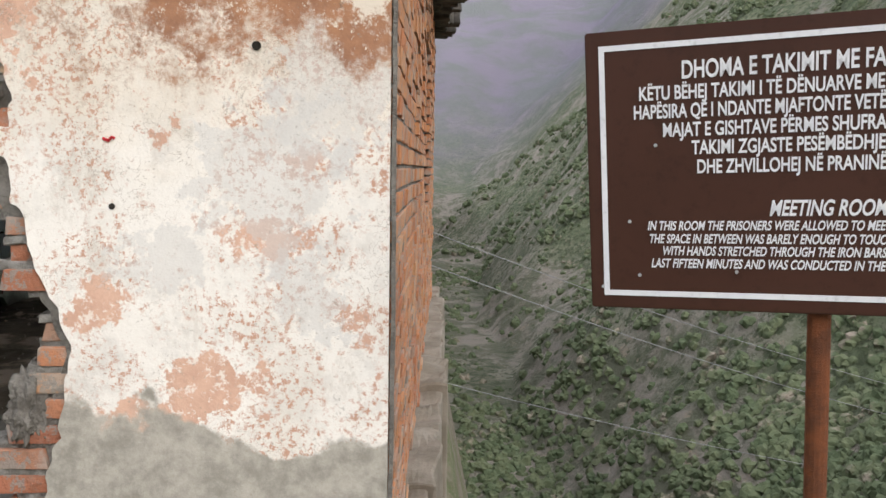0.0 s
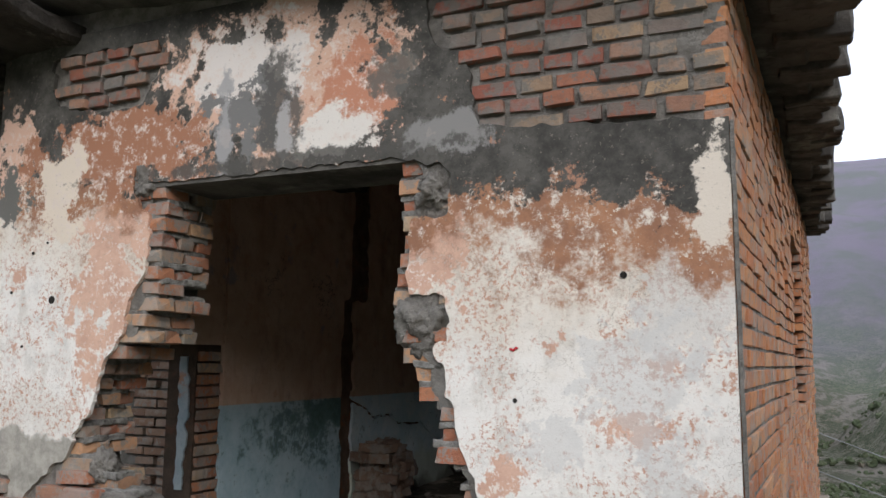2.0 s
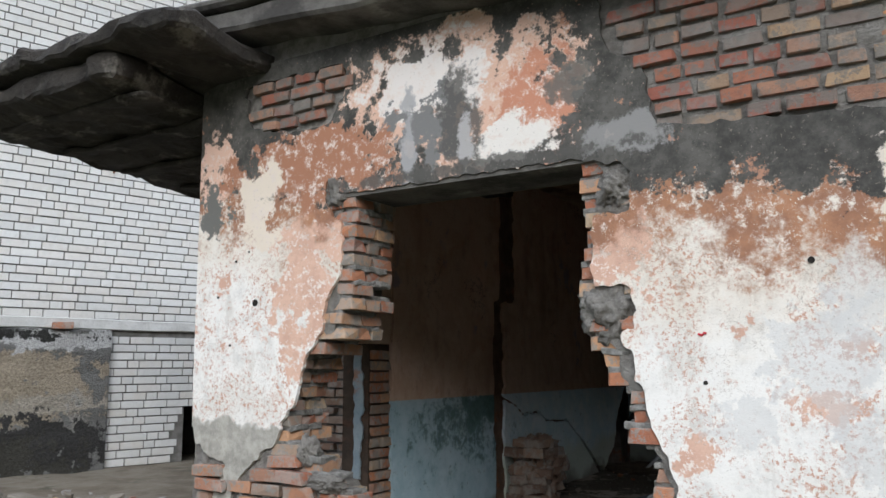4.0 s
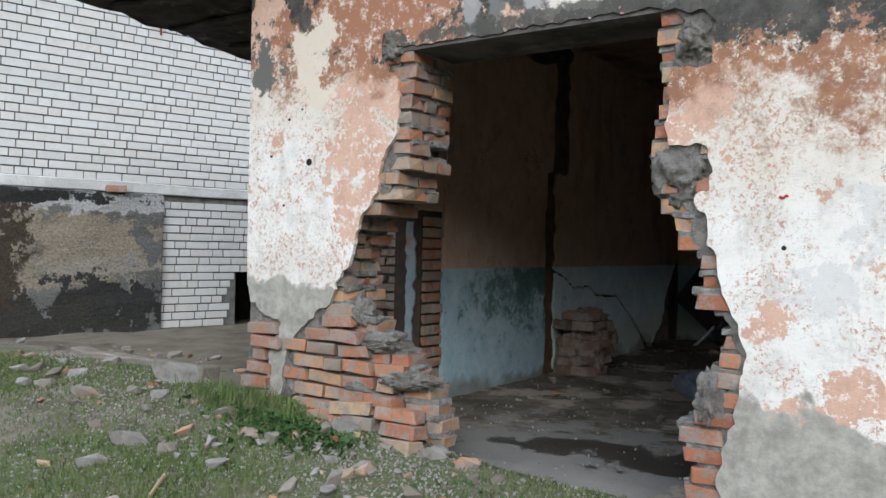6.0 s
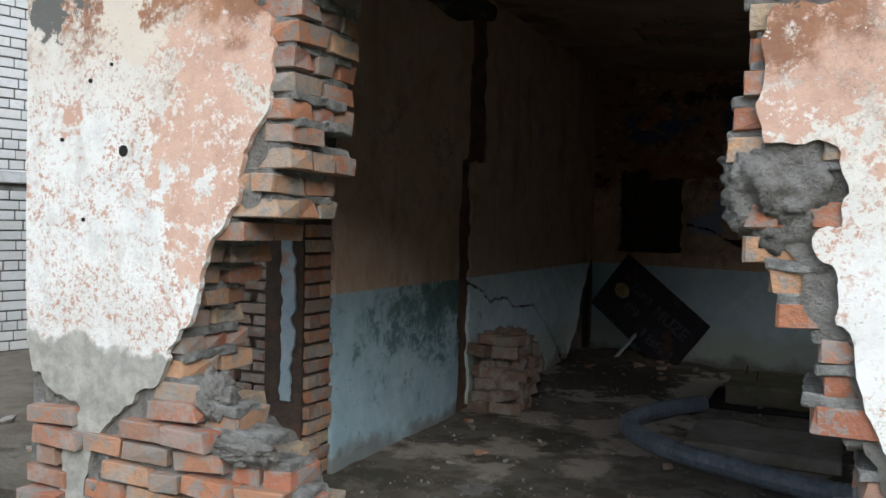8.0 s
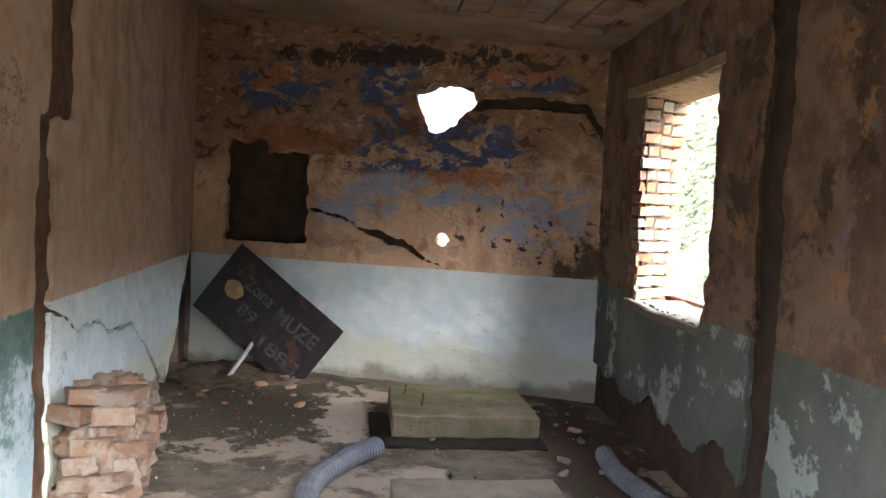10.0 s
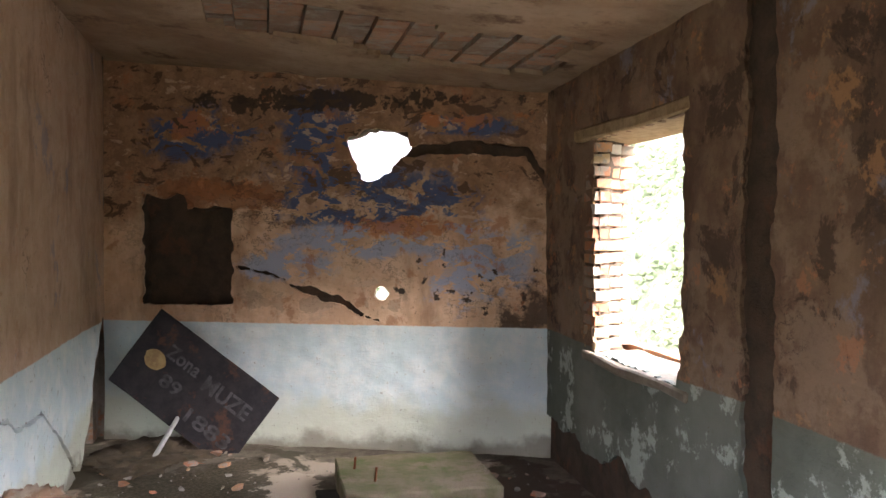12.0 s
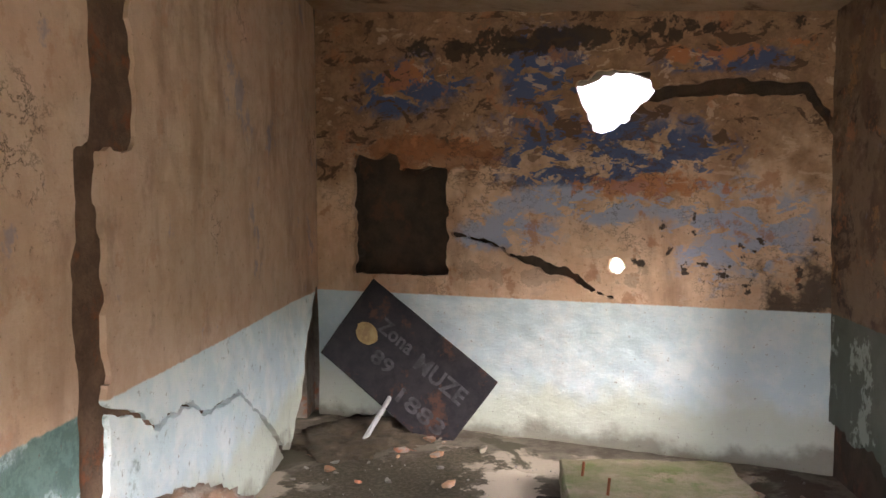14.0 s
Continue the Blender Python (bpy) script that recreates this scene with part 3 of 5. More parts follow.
def sheet(origin, across, inward, length, z0, z1, cell, keep, bumpy=0.004, fray=0.5, seed=0.0):
    """A wall as one ragged slab: cells of (u, z) where keep() holds, given thickness along inward."""
    origin, across, inward = Vector(origin), Vector(across).normalized(), Vector(inward)
    nu, nz = max(1, round(length / cell)), max(1, round((z1 - z0) / cell))
    bm, vs = bmesh.new(), {}

    def vert(i, j):
        if (i, j) not in vs:
            u, z = length * i / nu, z0 + (z1 - z0) * j / nz
            vs[i, j] = bm.verts.new(origin + across * u + Vector((0, 0, z)))
        return vs[i, j]

    for i in range(nu):
        for j in range(nz):
            u, z = length * (i + 0.5) / nu, z0 + (z1 - z0) * (j + 0.5) / nz
            if keep(u, z):
                bm.faces.new((vert(i, j), vert(i + 1, j), vert(i + 1, j + 1), vert(i, j + 1)))
    bm.verts.ensure_lookup_table()
    rim = set()
    for (i, j), v in vs.items():
        if v.is_boundary and 0 < i < nu and 0 < j < nz:
            rim.add(v)
    for _ in range(2):
        at = {v: sum(((e.other_vert(v)).co for e in v.link_edges if e.is_boundary), Vector()) / max(1, sum(e.is_boundary for e in v.link_edges)) for v in rim}
        for v, c in at.items():
            v.co = v.co * 0.5 + c * 0.5
    nrm = inward.normalized()
    for v in bm.verts:
        p = v.co * 9 + Vector((seed, 0, 0))
        if v in rim:
            k = noise.noise(p * 2.2) * cell * fray
            v.co += across * k + Vector((0, 0, noise.noise(p * 2.2 + Vector((7, 7, 7))) * cell * fray))
        v.co += nrm * (noise.noise(v.co * 1.7) * bumpy * 2 + noise.noise(p) * bumpy)
    out = bmesh.ops.extrude_face_region(bm, geom=bm.faces[:])
    for g in out["geom"]:
        if isinstance(g, bmesh.types.BMVert):
            g.co += inward
    bmesh.ops.recalc_face_normals(bm, faces=bm.faces[:])
    return bm


def chipped_brick(seed, wear):
    """A brick of size 1 x 1 x 1 with worn arrises and one broken corner."""
    rnd = random.Random(seed)
    bm = bmesh.new()
    box(bm, (-0.5, -0.5, -0.5), (0.5, 0.5, 0.5))
    bmesh.ops.bevel(bm, geom=bm.edges[:], offset=0.03 + 0.03 * wear, segments=1, affect="EDGES")
    k = 0.01 + 0.025 * wear
    for v in bm.verts:
        v.co += Vector((rnd.uniform(-k, k), rnd.uniform(-k, k), rnd.uniform(-k, k) * 1.8))
    for _ in range(3):
        far = Vector((rnd.choice((-0.5, 0.5)), rnd.choice((-0.5, 0.5)), rnd.choice((-0.5, 0.5))))
        for v in bm.verts:
            if (v.co - far).length < 0.3:
                v.co *= 1 - wear * rnd.uniform(0.07, 0.28)
    return bm


def brick_meshes(mat, count, base, wear=1.0):
    out = []
    for k in range(count):
        me = bpy.data.meshes.new("brick")
        bm = chipped_brick(base + k, wear)
        bm.to_mesh(me)
        bm.free()
        me.materials.append(mat)
        out.append(me)
    return out


M_OLD = brick_mat("old_maroon_brick", ((0.27, 0.1, 0.07), (0.33, 0.14, 0.085), (0.22, 0.1, 0.075), (0.34, 0.19, 0.125), (0.25, 0.17, 0.13), (0.37, 0.25, 0.15), (0.2, 0.16, 0.135)), False, (0.08, 0.068, 0.06), (0.22, 0.205, 0.18), 0.5)
OLDS = brick_meshes(M_OLD, 6, 80, 0.4)
BRICKS, SIDES, LIMES, DULLS = brick_meshes(M_BRICK, 8, 1, 0.45), brick_meshes(M_SIDE, 4, 20, 0.3), brick_meshes(M_LIME, 4, 40, 0.0), brick_meshes(M_DULL, 5, 60)
rng = random.Random(5)


def lay(meshes, parent, at, size, turn=(0, 0, 0), name="brick"):
    ob = new(name, rng.choice(meshes))
    ob.parent = parent
    ob.matrix_basis = pose(*at, *turn) @ Matrix.Diagonal((*size, 1))
    return ob


def joined_bricks(name, cells, mat, parent):
    """Many far bricks as one mesh: cells of (centre, half-axes)."""
    v, f = [], []
    for c, ax, ay, az in cells:
        k = len(v)
        v += [c + sx * ax + sy * ay + sz * az for sx in (-1, 1) for sy in (-1, 1) for sz in (-1, 1)]
        f += [tuple(k + i for i in q) for q in ((0, 1, 3, 2), (4, 6, 7, 5), (0, 4, 5, 1), (2, 3, 7, 6), (0, 2, 6, 4), (1, 5, 7, 3))]
    me = bpy.data.meshes.new(name)
    me.from_pydata(v, [], f)
    me.materials.append(mat)
    ob = new(name, me)
    ob.parent = parent
    return tagged(ob, kind="stuff")


def pebble(seed):
    """An angular shard of stone."""
    rnd = random.Random(seed * 17)
    bm = bmesh.new()
    for _ in range(15):
        p = Vector((rnd.gauss(0, 1), rnd.gauss(0, 1), rnd.gauss(0, 1))).normalized() * rnd.uniform(0.75, 1.1)
        bm.verts.new((p.x * 1.1, p.y * 0.8, p.z * 0.75))
    out = bmesh.ops.convex_hull(bm, input=bm.verts[:])
    bmesh.ops.delete(bm, geom=[g for g in out["geom_interior"] if isinstance(g, bmesh.types.BMVert)], context="VERTS")
    bmesh.ops.bevel(bm, geom=bm.edges[:], offset=0.05, segments=1, affect="EDGES")
    return bm


# ---- ground ----
def ground_z(x, y):
    """Yard beside the ruin, the fall to the gorge and the hillside across it."""
    near = 0.112 - 0.08 * (x + 2.38) + 0.13 * (y - 2.23)
    near = max(-1.3, min(near, 0.3))
    if y > 2.45 and x < -3.8:
        near = min(near, 0.14)
    if y > 2.36 and -5.3 < x < 0.2:
        near = min(near, -0.06)  # under the floors
    near += 0.03 * noise.noise(Vector((x * 1.1, y * 1.1, 0))) + 0.012 * noise.noise(Vector((x * 5, y * 5, 3)))
    edge = -0.05 if y > 2.6 else 0.2 if y > 2.1 else 1.6
    over = max(0.0, x - edge)
    fall = near - min(over * 4, 14) - over * 0.8 - max(0.0, y - 11) * 0.5
    big = Vector((x * 0.006, y * 0.006, 0.5))
    hill = x - 125 + 0.03 * y + 34 * noise.noise(big) + 13 * noise.noise(big * 3.1) + 5 * noise.noise(big * 9)
    d = math.hypot(x, y)
    hill = min(hill, 0.3 * d + 12 * noise.noise(big * 4))
    ridge = -90 + max(0.0, d - 900) * 0.42 + 60 * noise.noise(big * 0.45 + Vector((3, 1, 0))) + 22 * noise.noise(big * 1.7)
    ridge = min(ridge, 0.225 * d + 30 * noise.noise(big * 0.6))
    if x < -8 or y < -8:
        fall = near - max(0.0, -8 - x) * 0.1 - max(0.0, -8 - y) * 0.25
    return max(fall, hill, ridge if d > 500 else -1e9, -75)


def ladder(lo, hi, fine_lo, fine_hi, step, grow):
    out = list(np.arange(fine_lo, fine_hi, step))
    s, v = step, fine_hi
    while v < hi:
        out.append(v)
        s *= grow
        v += s
    out.append(hi)
    s, v = step, fine_lo
    while v > lo:
        s *= grow
        v -= s
        out.insert(0, max(v, lo))
    return out


gx, gy = ladder(-2200, 2200, -7, 2.2, 0.09, 1.055), ladder(-2200, 2800, -2.5, 5, 0.09, 1.055)
gv = [(x, y, ground_z(x, y)) for x in gx for y in gy]
ny = len(gy)
gf = [(i * ny + j, (i + 1) * ny + j, (i + 1) * ny + j + 1, i * ny + j + 1) for i in range(len(gx) - 1) for j in range(ny - 1)]
gm = bpy.data.meshes.new("ground")
gm.from_pydata(gv, [], gf)
gm.shade_smooth()
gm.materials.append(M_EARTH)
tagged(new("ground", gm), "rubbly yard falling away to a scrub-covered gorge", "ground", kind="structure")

# ---- the ruin: floor, walls, ceiling, roof ----
FY, THICK, LX, RX = 2.36, 0.38, -3.85, -0.09
bm = bmesh.new()
nf = 60
grid = [[bm.verts.new((-5.6 + 5.5 * i / nf, 2.45 + 7.2 * j / nf, 0.012 * noise.noise(Vector((i * 0.4, j * 0.45, 0))) + 0.01 * noise.noise(Vector((i * 1.3, j * 1.5, 4))) - (0.03 if j < 2 else 0))) for j in range(nf + 1)] for i in range(nf + 1)]
for i in range(nf):
    for j in range(nf):
        bm.faces.new((grid[i][j], grid[i + 1][j], grid[i + 1][j + 1], grid[i][j + 1]))
for g in bmesh.ops.extrude_face_region(bm, geom=bm.faces[:])["geom"]:
    if isinstance(g, bmesh.types.BMVert):
        g.co.z -= 0.2
bmesh.ops.recalc_face_normals(bm, faces=bm.faces[:])
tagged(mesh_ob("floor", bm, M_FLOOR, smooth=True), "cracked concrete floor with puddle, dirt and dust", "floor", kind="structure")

# outlines of the broken opening, (x, z)
L_TIP = [(-2.66, 2.1), (-2.66, 1.89), (-2.67, 1.6), (-2.7, 1.4), (-2.83, 1.32), (-2.98, 1.22), (-3.08, 1.1), (-3.13, 1.0), (-3.1, 0.86), (-2.97, 0.74), (-2.8, 0.64), (-2.65, 0.55), (-2.54, 0.43), (-2.47, 0.3), (-2.43, 0.16), (-2.42, 0.1)]
R_TIP = [(-1.4, 2.07), (-1.41, 1.85), (-1.37, 1.73), (-1.42, 1.6), (-1.43, 1.32), (-1.36, 1.25), (-1.33, 1.12), (-1.24, 1.08), (-1.22, 0.9), (-1.18, 0.79), (-1.14, 0.73), (-1.16, 0.6), (-1.23, 0.48), (-1.31, 0.36), (-1.26, 0.2), (-1.26, 0.0)]
L_CORE = [(-2.76, 2.12)] + [(x - (0.1 if z > 0.8 else 0.25), z) for x, z in L_TIP] + [(-2.66, -0.4)]
R_CORE = [(-1.18, -0.4)] + [(x + 0.1, z) for x, z in reversed(R_TIP)] + [(-1.32, 2.12)]
OPEN = L_CORE + R_CORE
L_PL = [(-2.84, 2.12), (-2.85, 2.2), (-2.86, 2.05), (-2.74, 1.95), (-2.75, 1.68), (-2.85, 1.56), (-2.87, 1.4), (-3.0, 1.21), (-3.04, 1.02), (-3.1, 0.95), (-3.19, 0.8), (-3.32, 0.7), (-3.44, 0.6),
        (-3.52, 0.5), (-3.56, 0.2), (-3.66, 0.2), (-3.64, 0.52), (-3.56, 0.66), (-3.7, 0.7), (-3.82, 0.78), (-3.87, 1.0), (-4.1, 1.0), (-4.1, -0.4)]
R_PL = [(-0.98, -0.4), (-1.12, 0.2), (-1.06, 0.46), (-1.02, 0.66), (-1.03, 0.78), (-1.09, 0.89), (-1.15, 1.09), (-1.18, 1.26), (-1.25, 1.32), (-1.16, 1.36), (-1.18, 1.54), (-1.34, 1.53), (-1.34, 1.84), (-1.17, 1.86), (-1.15, 2.05), (-1.45, 2.12)]
BARE = L_PL + R_PL
UPPER_R = [(-1.3, 2.95), (-1.26, 2.6), (-1.1, 2.5), (-1.04, 2.2), (-0.03, 2.13), (0.2, 2.2), (0.2, 3.3), (-1.3, 3.3)]
UPPER_L = [(-3.5, 2.84), (-3.46, 2.6), (-3.1, 2.5), (-2.84, 2.52), (-2.72, 2.7), (-2.75, 2.85)]

front = tagged(new("wall_front"), "ruined front wall with patchy plaster and broken bricks", "wall", kind="structure")
W = RX - LX
part("wall_core", sheet((LX, FY + 0.024, 0), (1, 0, 0), (0, THICK - 0.024, 0), W, -0.4, 3.12, 0.035, lambda u, z: not inside(OPEN, LX + u, z), 0.008), M_MORTAR, front, "dark mortar and brick core")
part("plaster", sheet((LX, FY, 0), (1, 0, 0), (0, 0.022, 0), W, -0.4, 2.95, 0.022,
     lambda u, z: not inside(BARE, LX + u, z) and not inside(UPPER_R, LX + u, z) and not inside(UPPER_L, LX + u, z), 0.003, 0.9), M_PLASTER, front, "peeling white, salmon and grey plaster")


def lump(at, size, seed):
    bm = bmesh.new()
    bmesh.ops.create_icosphere(bm, subdivisions=5, radius=1)
    for v in bm.verts:
        p = v.co + Vector((seed, 0, 0))
        v.co *= 1 + 0.4 * noise.noise(p * 1.7) + 0.22 * noise.noise(p * 4.5) + 0.14 * noise.noise(p * 11) + 0.1 * noise.noise(p * 22) + 0.06 * noise.noise(p * 41)
        v.co = Vector((v.co.x * size[0], v.co.y * size[1], v.co.z * size[2])) + Vector(at)
    return bm


for k, (at, size) in enumerate((((-1.29, 2.42, 1.44), (0.125, 0.062, 0.135)), ((-1.24, 2.42, 1.96), (0.085, 0.08, 0.1)), ((-2.8, 2.42, 2.12), (0.075, 0.08, 0.1)), ((-3.42, 2.39, 0.38), (0.09, 0.06, 0.17)), ((-3.2, 2.4, 0.5), (0.1, 0.05, 0.05)), ((-3.0, 2.42, 0.74), (0.07, 0.06, 0.09)), ((-2.84, 2.38, 0.6), (0.12, 0.05, 0.045)), ((-2.66, 2.37, 0.43), (0.15, 0.07, 0.045)), ((-2.95, 2.36, 0.36), (0.1, 0.04, 0.05)), ((-3.75, 2.41, 0.62), (0.07, 0.05, 0.09)), ((-1.16, 2.4, 0.52), (0.06, 0.05, 0.12)))):
    part("mortar_lump", lump(at, size, k * 5.0), M_MORTAR, front, "lump of bare grey mortar", True)
bm = bmesh.new()
box(bm, (-2.9, FY + 0.012, 2.09), (-1.2, FY + THICK, 2.2))
part("lintel", bm, M_ROOF, front, "sooty concrete lintel")
# black plugs paint the shade inside small holes in the plaster
for x, z, r in ((-0.47, 1.585, 0.013), (-3.36, 1.555, 0.02), (-3.52, 1.8, 0.008), (-3.42, 1.85, 0.006), (-3.55, 1.32, 0.007), (-0.885, 1.125, 0.009), (-3.66, 1.6, 0.007)):
    part("hole", tube([(x, FY - 0.006, z), (x, FY + 0.01, z)], r, 9), M_BLACK, front)
part("paint_mark", tube([(-0.905, FY - 0.006, 1.318), (-0.89, FY - 0.007, 1.312), (-0.88, FY - 0.007, 1.322), (-0.872, FY - 0.006, 1.318)], 0.005, 5), M_REDPAINT, front, "small red paint mark")

# bare brickwork, course by course
COURSE = 0.077


def course_bricks(poly, x0, x1, z0, z1, y):
    row = 0
    z = z0
    while z < z1:
        x = x0 - (0.12 if row % 2 else 0)
        while x < x1:
            w = rng.choice((0.235, 0.2, 0.115, 0.13, 0.16))
            cx = x + w / 2
            if inside(poly, cx, z) and inside(poly, cx - w * 0.35, z) and cx + w / 2 < RX + 0.02:
                lay(OLDS, front, (cx, y + rng.uniform(-0.014, 0.01), z + rng.uniform(-0.006, 0.006)), (w * rng.uniform(0.86, 1), 0.1, 0.06 * rng.uniform(0.88, 1.05)), (rng.uniform(-1.5, 1.5), rng.uniform(-2.2, 2.2), rng.uniform(-2, 2)))
            x += w + 0.013
        z += COURSE
        row += 1


course_bricks(UPPER_R, -1.35, 0.1, 2.2, 3.1, FY + 0.055)
course_bricks(UPPER_L, -3.6, -2.6, 2.5, 2.9, FY + 0.05)


def edge_x(line, z):
    pts = sorted((q, p) for p, q in line)
    return float(np.interp(z, [a for a, _ in pts], [b for _, b in pts]))


z = 0.06
row = 0
while z < 2.1:
    for tip, sgn, mesh_z0 in ((L_TIP, 1, 0.1), (R_TIP, -1, 0.0)):
        if z < mesh_z0:
            continue
        low = tip is L_TIP and z < 0.8
        loose_x = 0.014 if z > 1.5 else 0.04
        e = edge_x(tip, z) + sgn * rng.uniform(-loose_x, loose_x * 0.6)
        deep = THICK / (3 if row % 2 else 2)
        for k in range(3 if row % 2 else 2):
            if rng.random() < 0.04:
                continue  # knocked out
            long = (0.235 if row % 2 else rng.choice((0.115, 0.2))) * rng.uniform(0.75, 1.05)
            back = e - sgn * (k * (0.16 if low else 0.006) + rng.uniform(0, loose_x * 0.7))
            for step in range(2):
                lay(BRICKS, front, (back - sgn * (long / 2 + step * (long + 0.012)), FY + 0.016 + deep * (k + 0.5) + rng.uniform(-0.014, 0.012), z),
                    (long, deep - 0.012, rng.uniform(0.056, 0.065)), (rng.uniform(-1.5, 1.5), rng.uniform(-1.6, 1.6), rng.uniform(-3, 3)))
        x0, x1 = sorted((e - sgn * 0.42, e - sgn * rng.uniform(-0.004, 0.028)))
        bed = rough_block((x0, FY + 0.02 + rng.uniform(0, 0.02), z + 0.022), (x1, FY + (0.15 if low else THICK - rng.uniform(0.01, 0.08)), z + 0.053), 6, 0.014, 18, 0.004)
        part("mortar_bed", bed, M_BED, front, "crumbling grey mortar bed")
    z += COURSE
    row += 1
# the broken foot at the far end, where the plaster is gone
for row in range(8):
    z = 0.16 + row * COURSE
    x = -3.82 + rng.uniform(0, 0.06)
    while x < edge_x(L_TIP, z) - 0.25:
        w = rng.choice((0.235, 0.115, 0.2)) * rng.uniform(0.85, 1.0)
        if inside([(-3.0, 1.0), (-3.1, 0.9), (-3.3, 0.68), (-3.5, 0.5), (-3.54, 0.1), (-2.3, 0.0), (-2.3, 1.0)], x + w / 2, z) or inside([(-3.9, 0.8), (-3.72, 0.68), (-3.62, 0.55), (-3.66, 0.0), (-3.9, 0.0)], x + w / 2, z):
            lay(BRICKS, front, (x + w / 2, FY + 0.03 + rng.uniform(-0.035, 0.01), z), (w, 0.11, 0.063), (rng.uniform(-3, 3), rng.uniform(-3, 3), rng.uniform(-5, 5)))
        x += w + 0.012
for row in range(3):  # stepped footing spilling outward
    for k in range(4 - row):
        lay(BRICKS, front, (-2.62 - 0.25 * k + rng.uniform(-0.05, 0.05) - 0.03 * row, FY - 0.1 + 0.03 * row + rng.uniform(-0.02, 0.02), 0.13 + 0.068 * row), (0.235, 0.115, 0.064), (rng.uniform(-6, 6), rng.uniform(-6, 6), rng.uniform(-12, 12)))

# back wall, set askew
BL, BR = Vector((-3.62, 9.15, 0)), Vector((-0.17, 7.882, 0))
back_len = (BR - BL).length
back_dir = (BR - BL).normalized()
back_out = Vector((-back_dir.y, back_dir.x, 0))


def ragged(u, z, amp, k=9.0):
    return amp * noise.noise(Vector((u * k, z * k, 2.2)))


HOLE = [(1.97, 2.37), (2.12, 2.44), (2.46, 2.42), (2.45, 2.26), (2.36, 2.2), (2.33, 2.1), (2.23, 2.09), (2.2, 2.03), (2.08, 2.06), (2.06, 2.17), (2.01, 2.22)]


def back_keep(u, z, fine=False):
    if inside(HOLE, u + ragged(u, z, 0.02), z + ragged(z, u, 0.02)):
        return False
    if not fine and inside(HOLE, u + 0.07, z):
        return False
    return (u - (2.25 if fine else 2.22)) ** 2 + (z - 1.19) ** 2 > (0.06 if fine else 0.13) ** 2


def scar(u, z):
    """Plaster torn off in a slanting band under the niche."""
    mid = float(np.interp(u, (1.1, 1.4, 1.64, 1.92, 2.07, 2.23), (1.37, 1.32, 1.2, 1.13, 1.04, 0.98)))
    return 1.1 < u < 2.24 and abs(z - mid - ragged(u, z, 0.03, 7)) < 0.012 + 0.025 * max(0.0, noise.noise(Vector((u * 5, 0, 3)))) + (0.02 if 1.6 < u < 2.1 else 0)


def niche(u, z):
    return 0.32 + ragged(u, z, 0.03) < u < 1.07 + ragged(z, u, 0.035) and 1.08 < z < (1.93 if u < 0.7 else 1.83) + ragged(u, z, 0.05)


def chase(u, z):
    mid = 2.27 + 0.02 * math.sin(u * 5) if u < 3.34 else 2.27 - (u - 3.34) * 1.6
    return u > 2.42 and abs(z - mid - ragged(u, z, 0.02)) < 0.045


wall_b = tagged(new("wall_back"), "flaking ochre and blue painted back wall with holes", "wall", kind="structure")
part("plaster", sheet(BL, back_dir, back_out * 0.05, back_len, -0.1, 3.2, 0.02, lambda u, z: back_keep(u, z, True) and not niche(u, z) and not chase(u, z) and not scar(u, z), 0.008, 0.8), M_INBACK, wall_b)
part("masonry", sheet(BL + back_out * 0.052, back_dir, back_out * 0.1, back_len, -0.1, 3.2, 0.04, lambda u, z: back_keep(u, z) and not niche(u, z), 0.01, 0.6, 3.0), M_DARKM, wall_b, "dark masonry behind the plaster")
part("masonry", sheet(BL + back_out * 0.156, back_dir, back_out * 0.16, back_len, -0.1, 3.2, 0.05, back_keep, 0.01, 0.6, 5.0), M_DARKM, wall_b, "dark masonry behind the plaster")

# unseen blocks behind the corner, added to keep light from leaking in
bm = bmesh.new()
box(bm, (-4.2, 9.25, -0.1), (-3.5, 9.7, 3.2))
box(bm, (-4.0, 9.0, -0.1), (-3.68, 9.25, 3.2))
part("leak_block", bm, M_CORE, wall_b)

# left wall in two stretches with a chased groove between, and a doorway towards the front
wall_l = tagged(new("wall_left"), "cracked inner wall, salmon above a pale blue dado", "wall", kind="structure")
IX = -3.55


def groove_edges(z):
    """The two ragged sides of the chased groove, as y."""
    off = 0.14 if z > 1.78 else 0.0
    wide = 0.31 if z > 1.78 else 0.21
    return 5.5 + off + ragged(0.3, z, 0.025, 5), 5.5 + off + wide + ragged(1.7, z, 0.035, 6)


def crack_keep(y, z):
    if z < 0.36 - 0.5 * abs(y - 6.4) + ragged(y, z, 0.06) and y < 7.1:
        return False
    if y > float(np.interp(z, (0, 0.25, 0.63, 0.97, 1.0), (8.2, 8.62, 8.75, 9.05, 9.4))) + ragged(y, z, 0.03):
        return False
    if 5.7 < y < 8.2:
        mid = float(np.interp(y, (5.7, 5.93, 6.08, 6.47, 6.63, 7.14, 7.5, 7.78, 8.1), (0.92, 0.84, 0.75, 0.75, 0.66, 0.64, 0.42, 0.25, 0.02)))
        return abs(z - mid - ragged(y, z, 0.018, 12)) > 0.0125 + 0.05 * max(0.0, y - 7.45)
    return True


